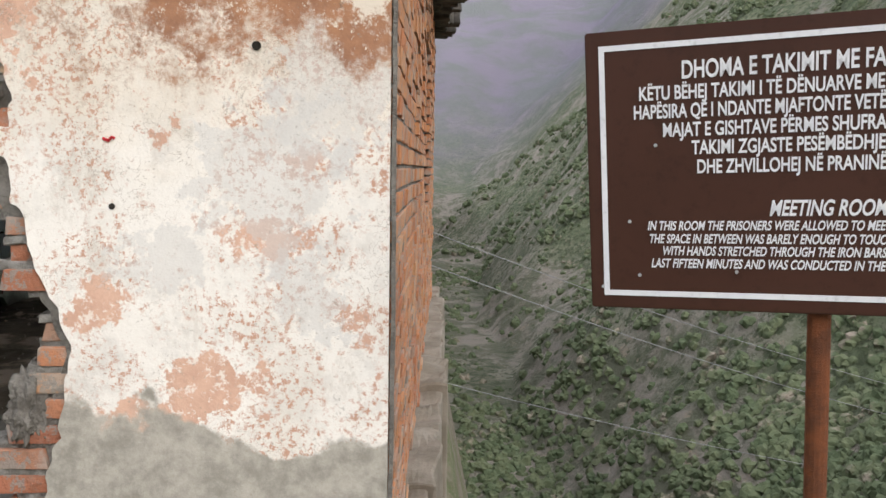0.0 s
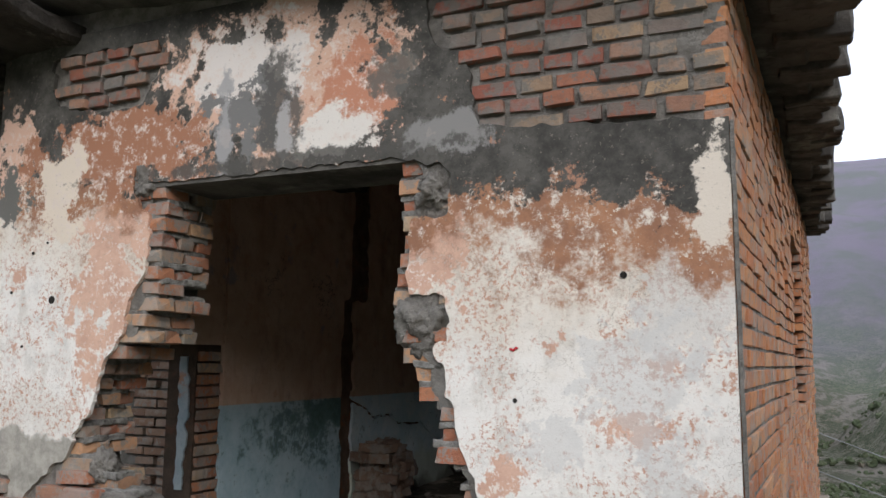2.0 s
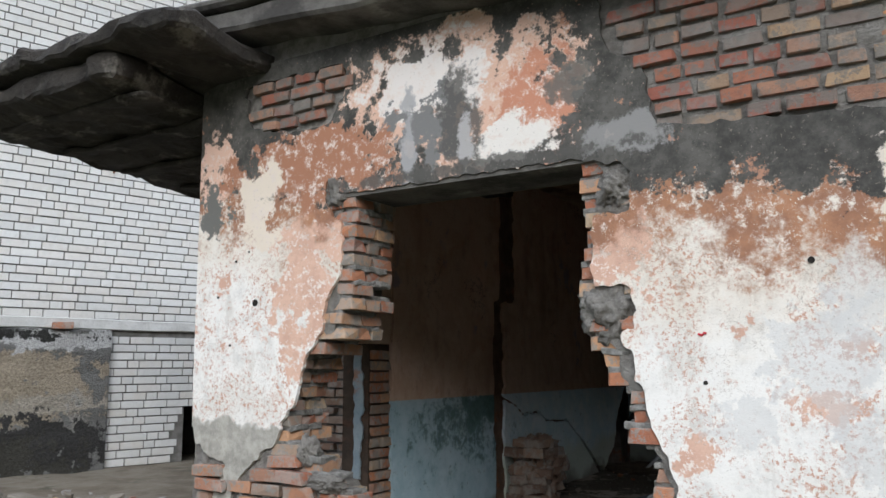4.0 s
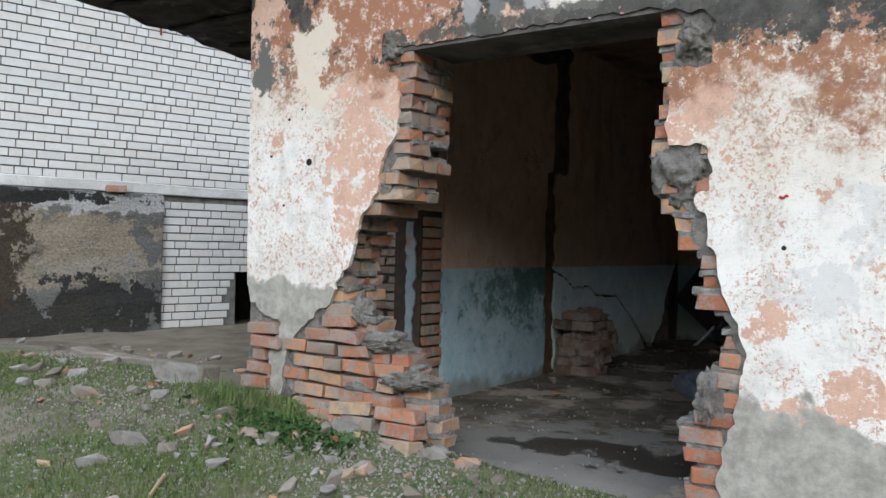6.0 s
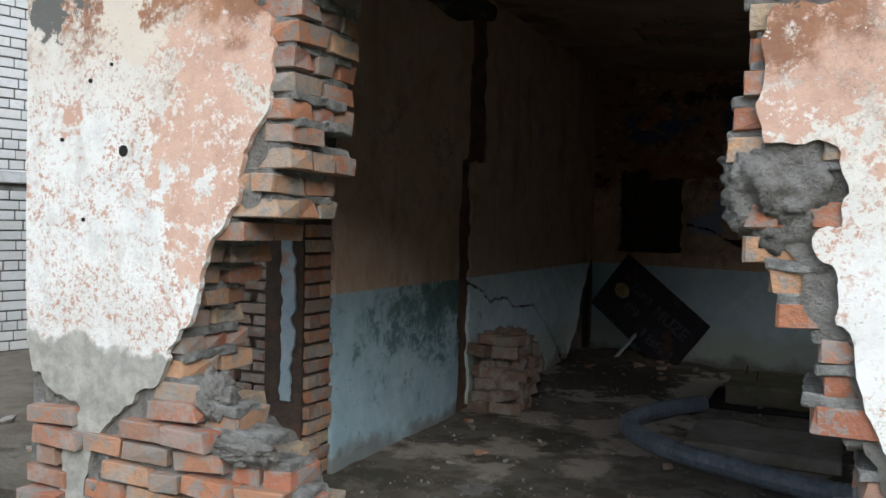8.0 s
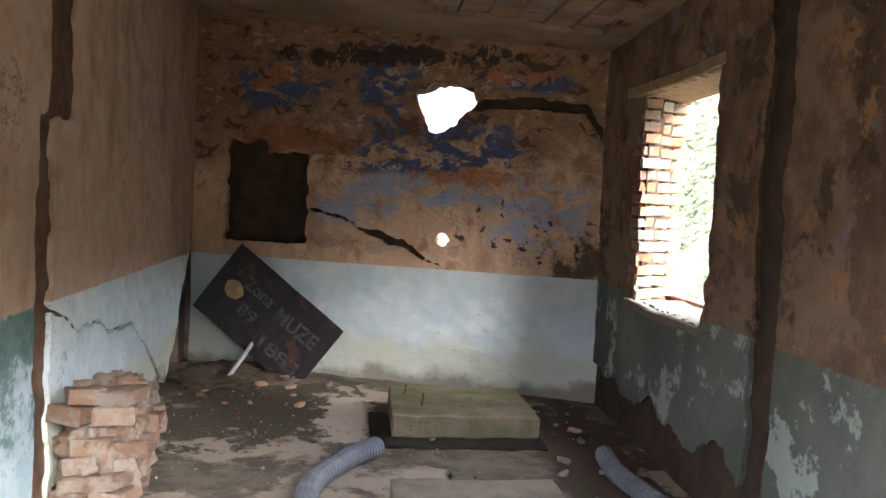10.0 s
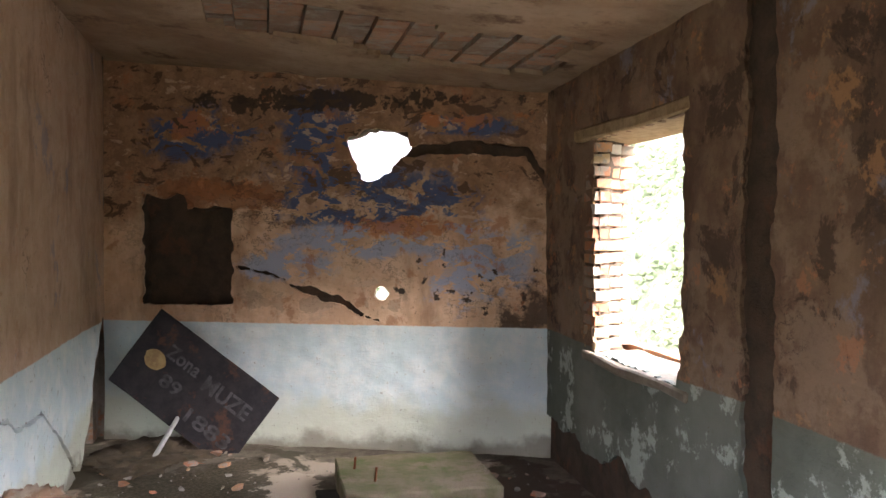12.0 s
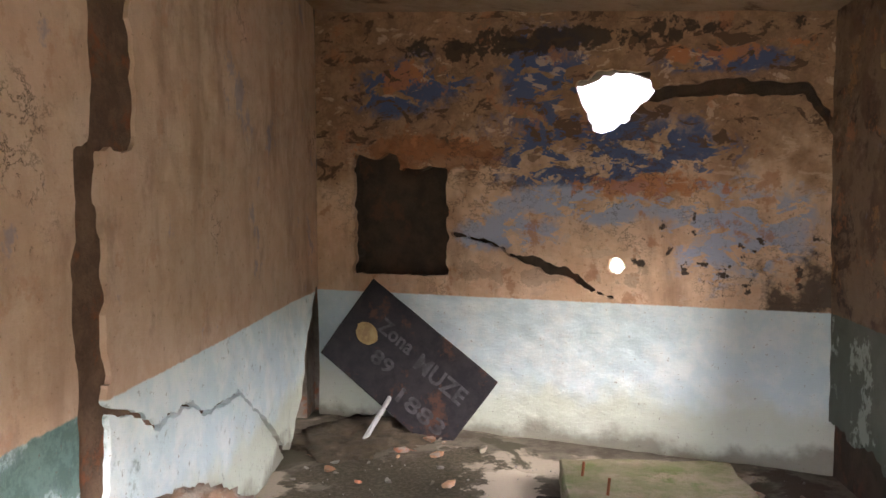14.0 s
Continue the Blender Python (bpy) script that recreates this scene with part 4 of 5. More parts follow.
part("plaster", sheet((IX, 3.95, 0), (0, 1, 0), (-0.3, 0, 0), 2.1, -0.1, 3.2, 0.03, lambda u, z: 3.95 + u < groove_edges(z)[0], 0.006), M_INLEFT, wall_l)
part("groove", sheet((IX - 0.028, 5.3, 0), (0, 1, 0), (-0.2, 0, 0), 0.8, -0.1, 3.2, 0.03, lambda u, z: True, 0.012), M_CHASE, wall_l, "dark chased groove with bared brick")
part("plaster", sheet((IX, 5.45, 0), (-0.02, 1, 0), (-0.045, 0, 0), 3.7, -0.1, 1.0, 0.0125, lambda u, z: 5.45 + u > groove_edges(z)[1] and crack_keep(5.45 + u, z), 0.008, 0.7), M_INLEFT, wall_l)
part("plaster", sheet((IX, 5.45, 0), (-0.02, 1, 0), (-0.045, 0, 0), 3.7, 1.0, 3.2, 0.03, lambda u, z: 5.45 + u > groove_edges(z)[1], 0.008, 0.7), M_INLEFT, wall_l)
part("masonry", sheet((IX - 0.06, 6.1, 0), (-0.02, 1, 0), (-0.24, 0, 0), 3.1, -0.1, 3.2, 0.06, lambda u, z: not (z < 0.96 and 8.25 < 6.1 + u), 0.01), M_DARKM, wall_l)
# back of the recess behind the old sign, its shadow in the colour
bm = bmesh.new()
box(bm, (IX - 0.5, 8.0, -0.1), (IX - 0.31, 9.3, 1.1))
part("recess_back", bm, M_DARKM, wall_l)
part("over_doorway", sheet((IX - 0.02, 2.74, 0), (0, 1, 0), (-0.28, 0, 0), 1.21, 1.36, 3.2, 0.05, lambda u, z: True, 0.01), M_INLEFT, wall_l)
bm = bmesh.new()
box(bm, (IX - 0.26, 3.7, -0.1), (IX - 0.03, 3.946, 1.36))
part("jamb_core", bm, M_DARKM, wall_l)
for row in range(17):
    for k in range(1 if row % 2 else 2):
        w = 0.24 if row % 2 else 0.115
        lay(BRICKS, wall_l, (IX - 0.055 + rng.uniform(-0.012, 0.012), 3.71 + w * (k + 0.5), 0.05 + COURSE * row), (0.1, w - 0.008, 0.062), (rng.uniform(-1, 1), rng.uniform(-1, 1), rng.uniform(-3, 3)))
part("paint_strip", sheet((IX - 0.25, 3.684, 0), (1, 0, 0), (0, 0.014, 0), 0.2, 0.42, 1.28, 0.02, lambda u, z: u > 0.1 + ragged(u, z, 0.02) and u < 0.17 + ragged(z, u, 0.015), 0.003, 0.9), M_BLUESTRIP, wall_l, "peeling blue and salmon paint on the reveal")

# the rough partition seen through the side doorway
part_w = tagged(new("wall_side_room"), "rough unplastered brick partition in the next room", "wall", kind="structure")
bm = bmesh.new()
box(bm, (-5.2, 4.7, -0.1), (-4.0, 4.9, 3.1))
part("wall_core", bm, M_JOINT, part_w)
for row in range(20):
    x = -5.15 + (0.12 if row % 2 else 0)
    while x < -4.1:
        lay(DULLS, part_w, (x + 0.12, 4.69 + rng.uniform(-0.012, 0.012), 0.05 + COURSE * row), (0.235, 0.1, 0.062), (rng.uniform(-1.5, 1.5), rng.uniform(-1.5, 1.5), rng.uniform(-2, 2)))
        x += 0.25

# right wall with the broken window
wall_r = tagged(new("wall_right"), "stained brown side wall with a broken window hole, shade in its paint", "wall", kind="structure")
RXI = -0.42


def win_keep(u, z):
    y = 2.74 + u
    return not (5.82 + ragged(u, z, 0.05) < y < 7.0 + ragged(z, u, 0.02) and 0.92 < z < 2.24)


def right_keep(u, z):
    y = 2.74 + u
    if abs(y - 5.17 - ragged(0, z, 0.03, 4)) < 0.11:
        return False
    if z < 0.3 + ragged(u, 0, 0.16, 3) and y > 5.3:
        return False
    return win_keep(u, z)


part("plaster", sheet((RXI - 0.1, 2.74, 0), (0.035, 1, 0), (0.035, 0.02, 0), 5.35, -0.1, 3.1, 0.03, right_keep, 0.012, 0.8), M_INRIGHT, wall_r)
part("masonry", sheet((RXI - 0.063, 2.74, 0), (0.035, 1, 0), (0.25, 0.2, 0), 5.35, -0.1, 3.1, 0.05, win_keep, 0.008, 0.5), M_DARKM, wall_r)
for row in range(17):  # broken brick ends of the window's far jamb
    for k in range(3):
        lay(LIMES if rng.random() < 0.1 else BRICKS, wall_r, (RXI + 0.1 + 0.115 * k, 7.06 + 0.09 * k + rng.uniform(-0.035, 0.02), 0.96 + COURSE * row), (0.108, 0.16, 0.06), (rng.uniform(-4, 4), rng.uniform(-4, 4), rng.uniform(-6, 6)))
part("sill", rough_block((RXI - 0.01, 5.75, 0.86), (-0.03, 7.05, 0.915), 4, 0.02), M_SLABG, wall_r, "broken pale sill")
part("window_head", rough_block((RXI + 0.0, 5.75, 2.235), (-0.03, 7.2, 2.31), 4, 0.015), M_WOOD, wall_r, "weathered board over the window")
part("fixture", lump((RXI - 0.005, 4.62, 2.3), (0.03, 0.045, 0.09), 9.0), M_BLACK, wall_r, "burnt remains of a wall socket", True)

# the outer brick face of that wall
side = tagged(new("wall_side"), "orange brick gable wall with rough grey joints", "wall", kind="structure")
side.matrix_basis = Matrix.Translation((RX, FY, 0)) @ pose(0, 0, 0, 0, 0, -1.67) @ Matrix.Translation((-RX, -FY, 0))
bm = bmesh.new()
for y0, y1, z0, z1 in ((2.42, 5.9, -0.3, 3.05), (5.9, 7.5, -0.3, 0.9), (7.5, 9.7, -0.3, 3.05), (5.9, 7.5, 2.3, 3.05)):
    box(bm, (-0.17, y0, z0), (-0.088, y1, z1))
part("joints", bm, M_MORTAR, side)
rest = []
for row in range(43):
    z = -0.25 + COURSE * row
    y = 2.375
    while y < 9.6:
        w = 0.115 if row % 2 and y < 2.4 else 0.235
        c = y + w / 2
        if c - w / 2 > 2.36 - 0.01 and not (6.0 < c < 7.4 and 0.92 < z < 2.24):
            out = 0.012 * (noise.noise(Vector((c * 3, z * 3, 0))) + rng.uniform(-0.5, 0.5))
            if c < 3.95:
                lay(SIDES, side, (-0.128 + out * 0.8, c, z), (0.1, w, 0.063), (rng.uniform(-1, 1), rng.uniform(-1, 1), rng.uniform(-1.5, 1.5)))
            else:
                rest.append((Vector((-0.125 + out * 1.6, c, z)), Vector((0.05, 0.004 * rng.uniform(-1, 1), 0)), Vector((0, w / 2, 0)), Vector((0, 0, 0.03))))
        y += w + 0.013
joined_bricks("bricks", rest, M_SIDEJ, side)
for k in range(9):
    part("plinth_stone", rough_block((-0.16, 2.7 + 0.75 * k, -3.0), (0.04 + rng.uniform(-0.03, 0.06), 3.46 + 0.75 * k, -0.12 + rng.uniform(-0.05, 0.03)), 5, 0.04, 6), M_SLABG, side, "worn mossy plinth")
part("corner_render", sheet((RX + 0.004, FY - 0.004, 0), (0, 1, 0), (0.012, 0, 0), 0.05, -0.3, 2.12, 0.02, lambda u, z: u < 0.03 + ragged(u, z, 0.03), 0.002, 0.8), M_MORTAR, side, "edge of grey render")

# ceiling, sloping, with bared hollow tiles
bm = bmesh.new()


def ceil_z(x):
    return 2.68 + 0.1 * (-0.3 - x)


nx, nyc = 36, 64
cg = [[bm.verts.new((-3.6 + 3.55 * i / nx, 2.7 + 6.5 * j / nyc, ceil_z(-3.6 + 3.55 * i / nx) + 0.012 * noise.noise(Vector((i * 0.35, j * 0.35, 9))))) for j in range(nyc + 1)] for i in range(nx + 1)]
for i in range(nx):
    for j in range(nyc):
        x, y = -3.6 + 3.55 * (i + 0.5) / nx, 2.7 + 6.5 * (j + 0.5) / nyc
        if not (-2.7 + ragged(x, y, 0.25, 2) < x < -0.6 + ragged(y, x, 0.2, 2) and 6.6 + ragged(x, y, 0.25, 2) < y < 7.55 + ragged(y, x, 0.25, 3)):
            bm.faces.new((cg[i][j], cg[i][j + 1], cg[i + 1][j + 1], cg[i + 1][j]))
for g in bmesh.ops.extrude_face_region(bm, geom=bm.faces[:])["geom"]:
    if isinstance(g, bmesh.types.BMVert):
        g.co.z += 0.035
for k in range(13):
    for j in range(6):
        x, y = -2.95 + 0.2 * k, 6.35 + 0.24 * j
        box(bm, (x + 0.006, y + 0.006, 0.03 + rng.uniform(0, 0.012)), (x + 0.194, y + 0.234, 0.14), Matrix.Translation((0, 0, ceil_z(x + 0.1))))
bmesh.ops.recalc_face_normals(bm, faces=bm.faces[:])
ceiling = mesh_ob("ceiling", bm, M_CEIL)
ceiling.data.materials.append(brick_mat("ceiling_tiles", ((0.42, 0.25, 0.17), (0.36, 0.2, 0.13), (0.3, 0.19, 0.13), (0.25, 0.18, 0.14)), True))
for p in ceiling.data.polygons:
    if p.center.z > ceil_z(p.center.x) + 0.045 or (len(p.vertices) == 4 and p.area > 0.02):
        p.material_index = 1
tagged(ceiling, "stained ceiling with bared clay tiles", "ceiling", kind="structure")

roof = tagged(new("roof"), "blackened concrete roof slab with broken overhanging edges", "roof", kind="structure")


def slab(lo, hi, cuts, amp):
    bm = rough_block(lo, hi, cuts, amp, 3.5, 0.02)
    for v in bm.verts:
        v.co.z += 0.085 * (-0.3 - v.co.x)
    return bm


part("roof_slab", slab((-3.84, 2.1, 2.82), (0.2, 9.9, 2.95), 14, 0.03), M_ROOF, roof)
part("roof_cover", slab((-3.9, 2.05, 2.96), (0.25, 9.95, 3.02), 12, 0.03), M_ROOF, roof)
for nm, lo, hi in (("overhang", (-5.5, 1.7, 2.78), (-3.86, 5.4, 2.93)), ("overhang_cover", (-5.35, 1.62, 2.94), (-3.3, 5.4, 3.04))):
    bm = rough_block(lo, hi, 20, 0.05, 6, 0.02)
    for v in bm.verts:
        v.co.z -= 0.07 * (v.co.y - 1.9)
    part(nm, bm, M_EAVE, roof)
for k in range(6):  # sagging boards under it
    y = 1.9 + 0.5 * k
    part("board", rough_block((-5.45 + rng.uniform(0, 0.15), y, 2.74 - 0.035 * k), (-3.87, y + rng.uniform(0.12, 0.3), 2.775 - 0.035 * k), 9, 0.03, 9), M_EAVE, roof)
for k in range(46):  # crumbling eave along the gable
    y = 2.35 + 0.163 * k
    part("eave_tile", rough_block((0.05, y, 2.78 + rng.uniform(-0.05, 0.03)), (0.3 + rng.uniform(-0.05, 0.1), y + 0.155, 2.92 + rng.uniform(0, 0.08)), 1, 0.025, 9), M_ROOF, roof)
# ---- white brick building ----
wb = tagged(new("brick_building"), "white silicate brick building with a cement-patched base", "building")
WA = 14.6
WO, WD = Vector((-7.36, 4.93, 0)), Vector((math.sin(radians(WA)), math.cos(radians(WA)), 0))
WN = Vector((WD.y, -WD.x, 0))
WM = Matrix((( WD.x, -WN.x, 0, WO.x), (WD.y, -WN.y, 0, WO.y), (0, 0, 1, 0), (0, 0, 0, 1)))  # u along, v inward, z up


def cement_base_mat():
    """Grey render fallen off in places from a tan undercoat, with near-black patches."""
    m = Mat("fallen_cement_render", 0.94)
    mid, fine = m.noise(5, 7, 0.7), m.noise(38, 5, 0.75)
    c = m.mix(m.step(mid, 0.35, 0.65), (0.085, 0.082, 0.075), (0.17, 0.165, 0.155))
    for u, z, ru, rz, col in ((-1.55, 0.95, 0.42, 0.5, (0.34, 0.285, 0.21)), (-2.5, 0.85, 0.35, 0.4, (0.22, 0.19, 0.15)), (-1.0, 0.85, 0.22, 0.1, (0.36, 0.32, 0.26)), (-0.66, 0.55, 0.09, 0.3, (0.36, 0.34, 0.3)), (-0.95, 1.48, 0.4, 0.1, (0.5, 0.49, 0.47)),
                              (-1.2, 0.12, 0.12, 0.16, (0.26, 0.22, 0.16)), (-1.05, 0.45, 0.32, 0.28, (0.045, 0.043, 0.04)), (-2.1, 0.3, 0.5, 0.3, (0.055, 0.052, 0.042)), (-1.85, 1.0, 0.09, 0.55, (0.075, 0.055, 0.038)), (-2.3, 1.52, 0.6, 0.07, (0.035, 0.034, 0.03))):
        p = WO + WD * u
        c = m.mix(m.blob((p.x, p.y, z), (ru, ru * 2.5 + 0.3, rz), 0.4, 5, 0.1), c, m.mix(m.step(fine, 0.35, 0.7), col, tuple(0.6 * q for q in col)))
    return m.done(c, m.math("ADD", mid, m.math("MULTIPLY", fine, 0.6)), 0.9, 0.04)


def wblock(lo, hi):
    bm = bmesh.new()
    box(bm, lo, hi, WM)
    bmesh.ops.recalc_face_normals(bm, faces=bm.faces[:])
    return bm


for u0, u1, z0 in ((-5.0, 0.29, -0.3), (0.29, 0.9, 0.8), (0.9, 4.0, -0.3)):
    part("wall", wblock((u0, -0.03, z0), (u1, 5.0, 5.6)), M_JOINT, wb)
# black sheet set back in the opening: the cellar's shade as colour
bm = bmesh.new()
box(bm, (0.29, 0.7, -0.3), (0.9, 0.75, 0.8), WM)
part("cellar_shade", bm, M_BLACK, wb, "cellar opening with a black sheet for its shade")
led = rough_block((-5.0, -0.065, 1.59), (4.0, 0.03, 1.7), 10, 0.014)
led.transform(WM)
part("ledge", led, M_PALE, wb, "pale mortar ledge")
led = rough_block((-5.0, -0.1, -0.3), (-0.56, 0.03, 1.585), 16, 0.022)
led.transform(WM)
part("cement_base", led, cement_base_mat(), wb, "dark patched cement render")
part("eave", wblock((-5.2, -0.08, 5.6), (4.2, 5.2, 5.75)), M_ROOF, wb)
hook = [WM @ Vector(p) for p in ((-0.62, 0.02, 3.36), (-0.62, -0.07, 3.36), (-0.62, -0.08, 3.24))]
part("hook", tube(hook, 0.012, 6), M_RUST, wb)
rest = []
wp = 0.0835
for row in range(66):
    z = 0.07 + wp * row
    if 1.56 < z < 1.73:
        continue
    u = -4.9 + (0.13 if row % 2 else 0) + 0.04 * (row % 3)
    while u < 3.0:
        w = 0.122 if rng.random() < 0.42 else 0.25
        if not (z < 1.56 and u < -0.78) and not (z < 0.8 and 0.29 - w < u < 0.9):
            c = WM @ Vector((u + w / 2, rng.uniform(-0.004, 0.004), z))
            if (-1.5 < u < 0.45 and 1.7 < z < 2.75) or (z < 1.5 and -0.8 < u < 0.3):
                lay(LIMES, wb, c, (w - 0.012, 0.084, 0.069), (0, 0, 90 - WA + rng.uniform(-0.6, 0.6)))
            else:
                rest.append((c, WD * (w / 2 - 0.006), WN * 0.042, Vector((0, 0, 0.0345))))
        u += w
joined_bricks("bricks", rest, M_LIMEJ, wb)
loose = tagged(new("loose_brick", BRICKS[1]), "single red brick lying on the white building's ledge", "brick")
loose.matrix_basis = Matrix.Translation(WM @ Vector((-1.05, -0.1, 1.62))) @ pose(0, 0, 0, 0, 0, 60) @ Matrix.Diagonal((0.2, 0.1, 0.07, 1))

# ---- notice board ----
board = tagged(new("notice_board"), "dark brown metal notice board with white lettering on a rusty post", "sign")
SM = pose(0.399, 1.854, 0.935, 96.34, -2.36, -22.5)
board.matrix_basis = SM
H, WID = 0.614, 1.02
bm = bmesh.new()
box(bm, (0, 0, -0.03), (WID, H, 0))
bmesh.ops.bevel(bm, geom=bm.edges[:], offset=0.003, segments=2, affect="EDGES")
panel = part("panel", bm, M_BOARD, board)
bm = bmesh.new()
for lo, hi in (((0.03, 0.03, 0.0), (WID - 0.03, 0.042, 0.002)), ((0.03, H - 0.042, 0.0), (WID - 0.03, H - 0.03, 0.002)), ((0.03, 0.042, 0.0), (0.042, H - 0.042, 0.002)), ((WID - 0.042, 0.042, 0.0), (WID - 0.03, H - 0.042, 0.002))):
    box(bm, lo, hi)
part("border", bm, M_LETTER, panel, "white border line")
for x, y in ((0.028, 0.05), (0.09, 0.2), (0.148, 0.367), (0.11, 0.078), (0.315, 0.089)):
    part("screw", tube([(x, y, 0), (x, y, 0.003)], 0.004, 8), M_STEEL, panel)
pb = tube([(0.482, -1.45, -0.045), (0.482, H - 0.05, -0.045)], 0.024, 14)
part("post", pb, M_RUST, board, "rusty iron post")


def line_of_text(text, x, y, size, shear, parent, mat, width=None, m=Matrix()):
    cu = bpy.data.curves.new("lettering", "FONT")
    cu.body, cu.size, cu.shear, cu.extrude, cu.offset = text, size, shear, 0.0008, size * 0.021
    tmp = new("lettering", cu)
    bpy.context.view_layer.update()
    me = bpy.data.meshes.new_from_object(tmp.evaluated_get(bpy.context.evaluated_depsgraph_get()))
    bpy.data.objects.remove(tmp)
    me.materials.clear()
    me.materials.append(mat)
    if width:
        xs = [v.co.x for v in me.vertices]
        s = width / (max(xs) - min(xs))
        for v in me.vertices:
            v.co.x *= s
    ob = new("lettering", me)
    ob.parent = parent
    ob.matrix_basis = m @ Matrix.Translation((x, y, 0.0015))
    return ob


TEXT = (("DHOMA E TAKIMIT ME FA", 0.202, 0.506, 0.052, 0, 0.384), ("KËTU BËHEJ TAKIMI I TË DËNUARVE ME", 0.114, 0.464, 0.041, 0, 0.47), ("HAPËSIRA QË I NDANTE MJAFTONTE VETË", 0.102, 0.425, 0.041, 0, 0.486),
        ("MAJAT E GISHTAVE PËRMES SHUFRA", 0.163, 0.385, 0.041, 0, 0.427), ("TAKIMI ZGJASTE PESËMBËDHJE", 0.223, 0.346, 0.041, 0, 0.368), ("DHE ZHVILLOHEJ NË PRANINË", 0.233, 0.305, 0.041, 0, 0.36),
        ("MEETING ROOM", 0.378, 0.212, 0.046, 0.25, 0.222), ("IN THIS ROOM THE PRISONERS WERE ALLOWED TO MEE", 0.128, 0.181, 0.028, 0.25, 0.469), ("THE SPACE IN BETWEEN WAS BARELY ENOUGH TO TOUC", 0.131, 0.152, 0.028, 0.25, 0.467),
        ("WITH HANDS STRETCHED THROUGH THE IRON BARS.", 0.159, 0.125, 0.028, 0.25, 0.441), ("LAST FIFTEEN MINUTES AND WAS CONDUCTED IN THE", 0.135, 0.097, 0.028, 0.25, 0.465))
for text, x, y, size, shear, width in TEXT:
    line_of_text(text, x, y, size, shear, panel, M_LETTER, width)

# ---- inside things ----
sgn = tagged(new("old_sign"), "blackened metal sign with faded letters leaning in the corner", "sign")
sx = Vector((0.80, -0.27, -0.6)).normalized()
sy = (Vector((0.40, -0.02, 0.62)) - sx * Vector((0.40, -0.02, 0.62)).dot(sx)).normalized()
sz = sx.cross(sy)
so = Vector((-3.53, 8.8, 0.535))
sgn.matrix_basis = Matrix(((sx.x, sy.x, sz.x, so.x), (sx.y, sy.y, sz.y, so.y), (sx.z, sy.z, sz.z, so.z), (0, 0, 0, 1)))
SW, SH = 1.14, 0.66
plate = part("sheet", rough_block((0, 0, -0.012), (SW, SH, 0.0), 5, 0.006, 4, 0.003), M_SIGN, sgn)
for text, x, y, size, w in (("Zona", 0.24, 0.4, 0.15, 0.3), ("MUZE", 0.6, 0.36, 0.17, 0.42), ("1883", 0.6, 0.1, 0.15, 0.4), ("89", 0.32, 0.2, 0.14, 0.18)):
    line_of_text(text, x, y, size, 0, plate, M_FADED, w)
bm = bmesh.new()
bmesh.ops.create_circle(bm, cap_ends=True, radius=0.075, segments=18)
for v in bm.verts:
    v.co = Vector((v.co.x * 1.2 * (1 + 0.3 * noise.noise(v.co * 30)) + 0.2, v.co.y + 0.33, 0.009))
part("bared_patch", bm, M_OCHRE, plate, "flaked ochre patch")
inv = sgn.matrix_basis.inverted()
part("leg", tube([inv @ Vector(p) for p in ((-2.98, 8.72, 0.3), (-3.16, 8.3, 0.01))], 0.018, 10), M_STEEL, sgn, "pale steel tube leg")

pile = tagged(new("fallen_masonry"), "fallen chunk of dusty brickwork still bonded together", "rubble")
part("mortar_bed", lump((-3.34, 5.87, 0.22), (0.19, 0.2, 0.25), 31.0), M_DULL, pile, "crumbling mortar between the bricks", True)
part("mortar_bed", lump((-3.32, 5.87, 0.42), (0.15, 0.17, 0.15), 37.0), M_DULL, pile, "crumbling mortar between the bricks", True)
for lvl in range(7):
    shrink = (0, 0.02, 0.04, 0.1, 0.13, 0.03, 0.05)[lvl]
    for ix in range(2):
        for iy in range(3):
            if lvl > 5 and iy == 2 or lvl == 4 and iy == 0:
                continue
            lay(DULLS, pile, (-3.44 + 0.16 * ix + shrink * 0.7 + rng.uniform(-0.02, 0.02), 5.72 + 0.16 * iy + shrink * 0.3 + rng.uniform(-0.02, 0.02), 0.045 + 0.078 * lvl), (0.185, 0.17, 0.084), (rng.uniform(-11, 11), rng.uniform(-11, 11), rng.uniform(-28, 28)))

mound = mesh_ob("earth_mound", lump((-3.25, 8.5, -0.02), (0.42, 0.45, 0.1), 51.0), M_MUD, smooth=True)
tagged(mound, "low mound of brown earth and crumbs in the corner", "earth")
slab1 = mesh_ob("concrete_slab", rough_block((-1.92, 6.85, 0.015), (-0.98, 7.65, 0.16), 8, 0.012), M_SLAB)
tagged(slab1, "mossy concrete cover slab lying on the floor", "slab")
slab2 = mesh_ob("concrete_slab", rough_block((-1.97, 5.25, 0.005), (-1.12, 5.9, 0.09), 7, 0.012), M_SLABG)
tagged(slab2, "dusty broken concrete slab on the floor", "slab")
# flat black block: the shade around the slab's edge, as colour
pit = mesh_ob("pit_shade", rough_block((-2.06, 6.66, -0.01), (-0.96, 7.45, 0.014), 6, 0.012), M_BLACK)
tagged(pit, "black sheet for the shade around the cover slab", "pit")
for x, y in ((-1.82, 7.35), (-1.72, 7.1)):
    r = mesh_ob("rebar_stub", tube([(x, y, 0.14), (x + 0.01, y, 0.24)], 0.008, 6), M_RUST)
    tagged(r, "rusty reinforcing bar standing out of the slab", "rebar")
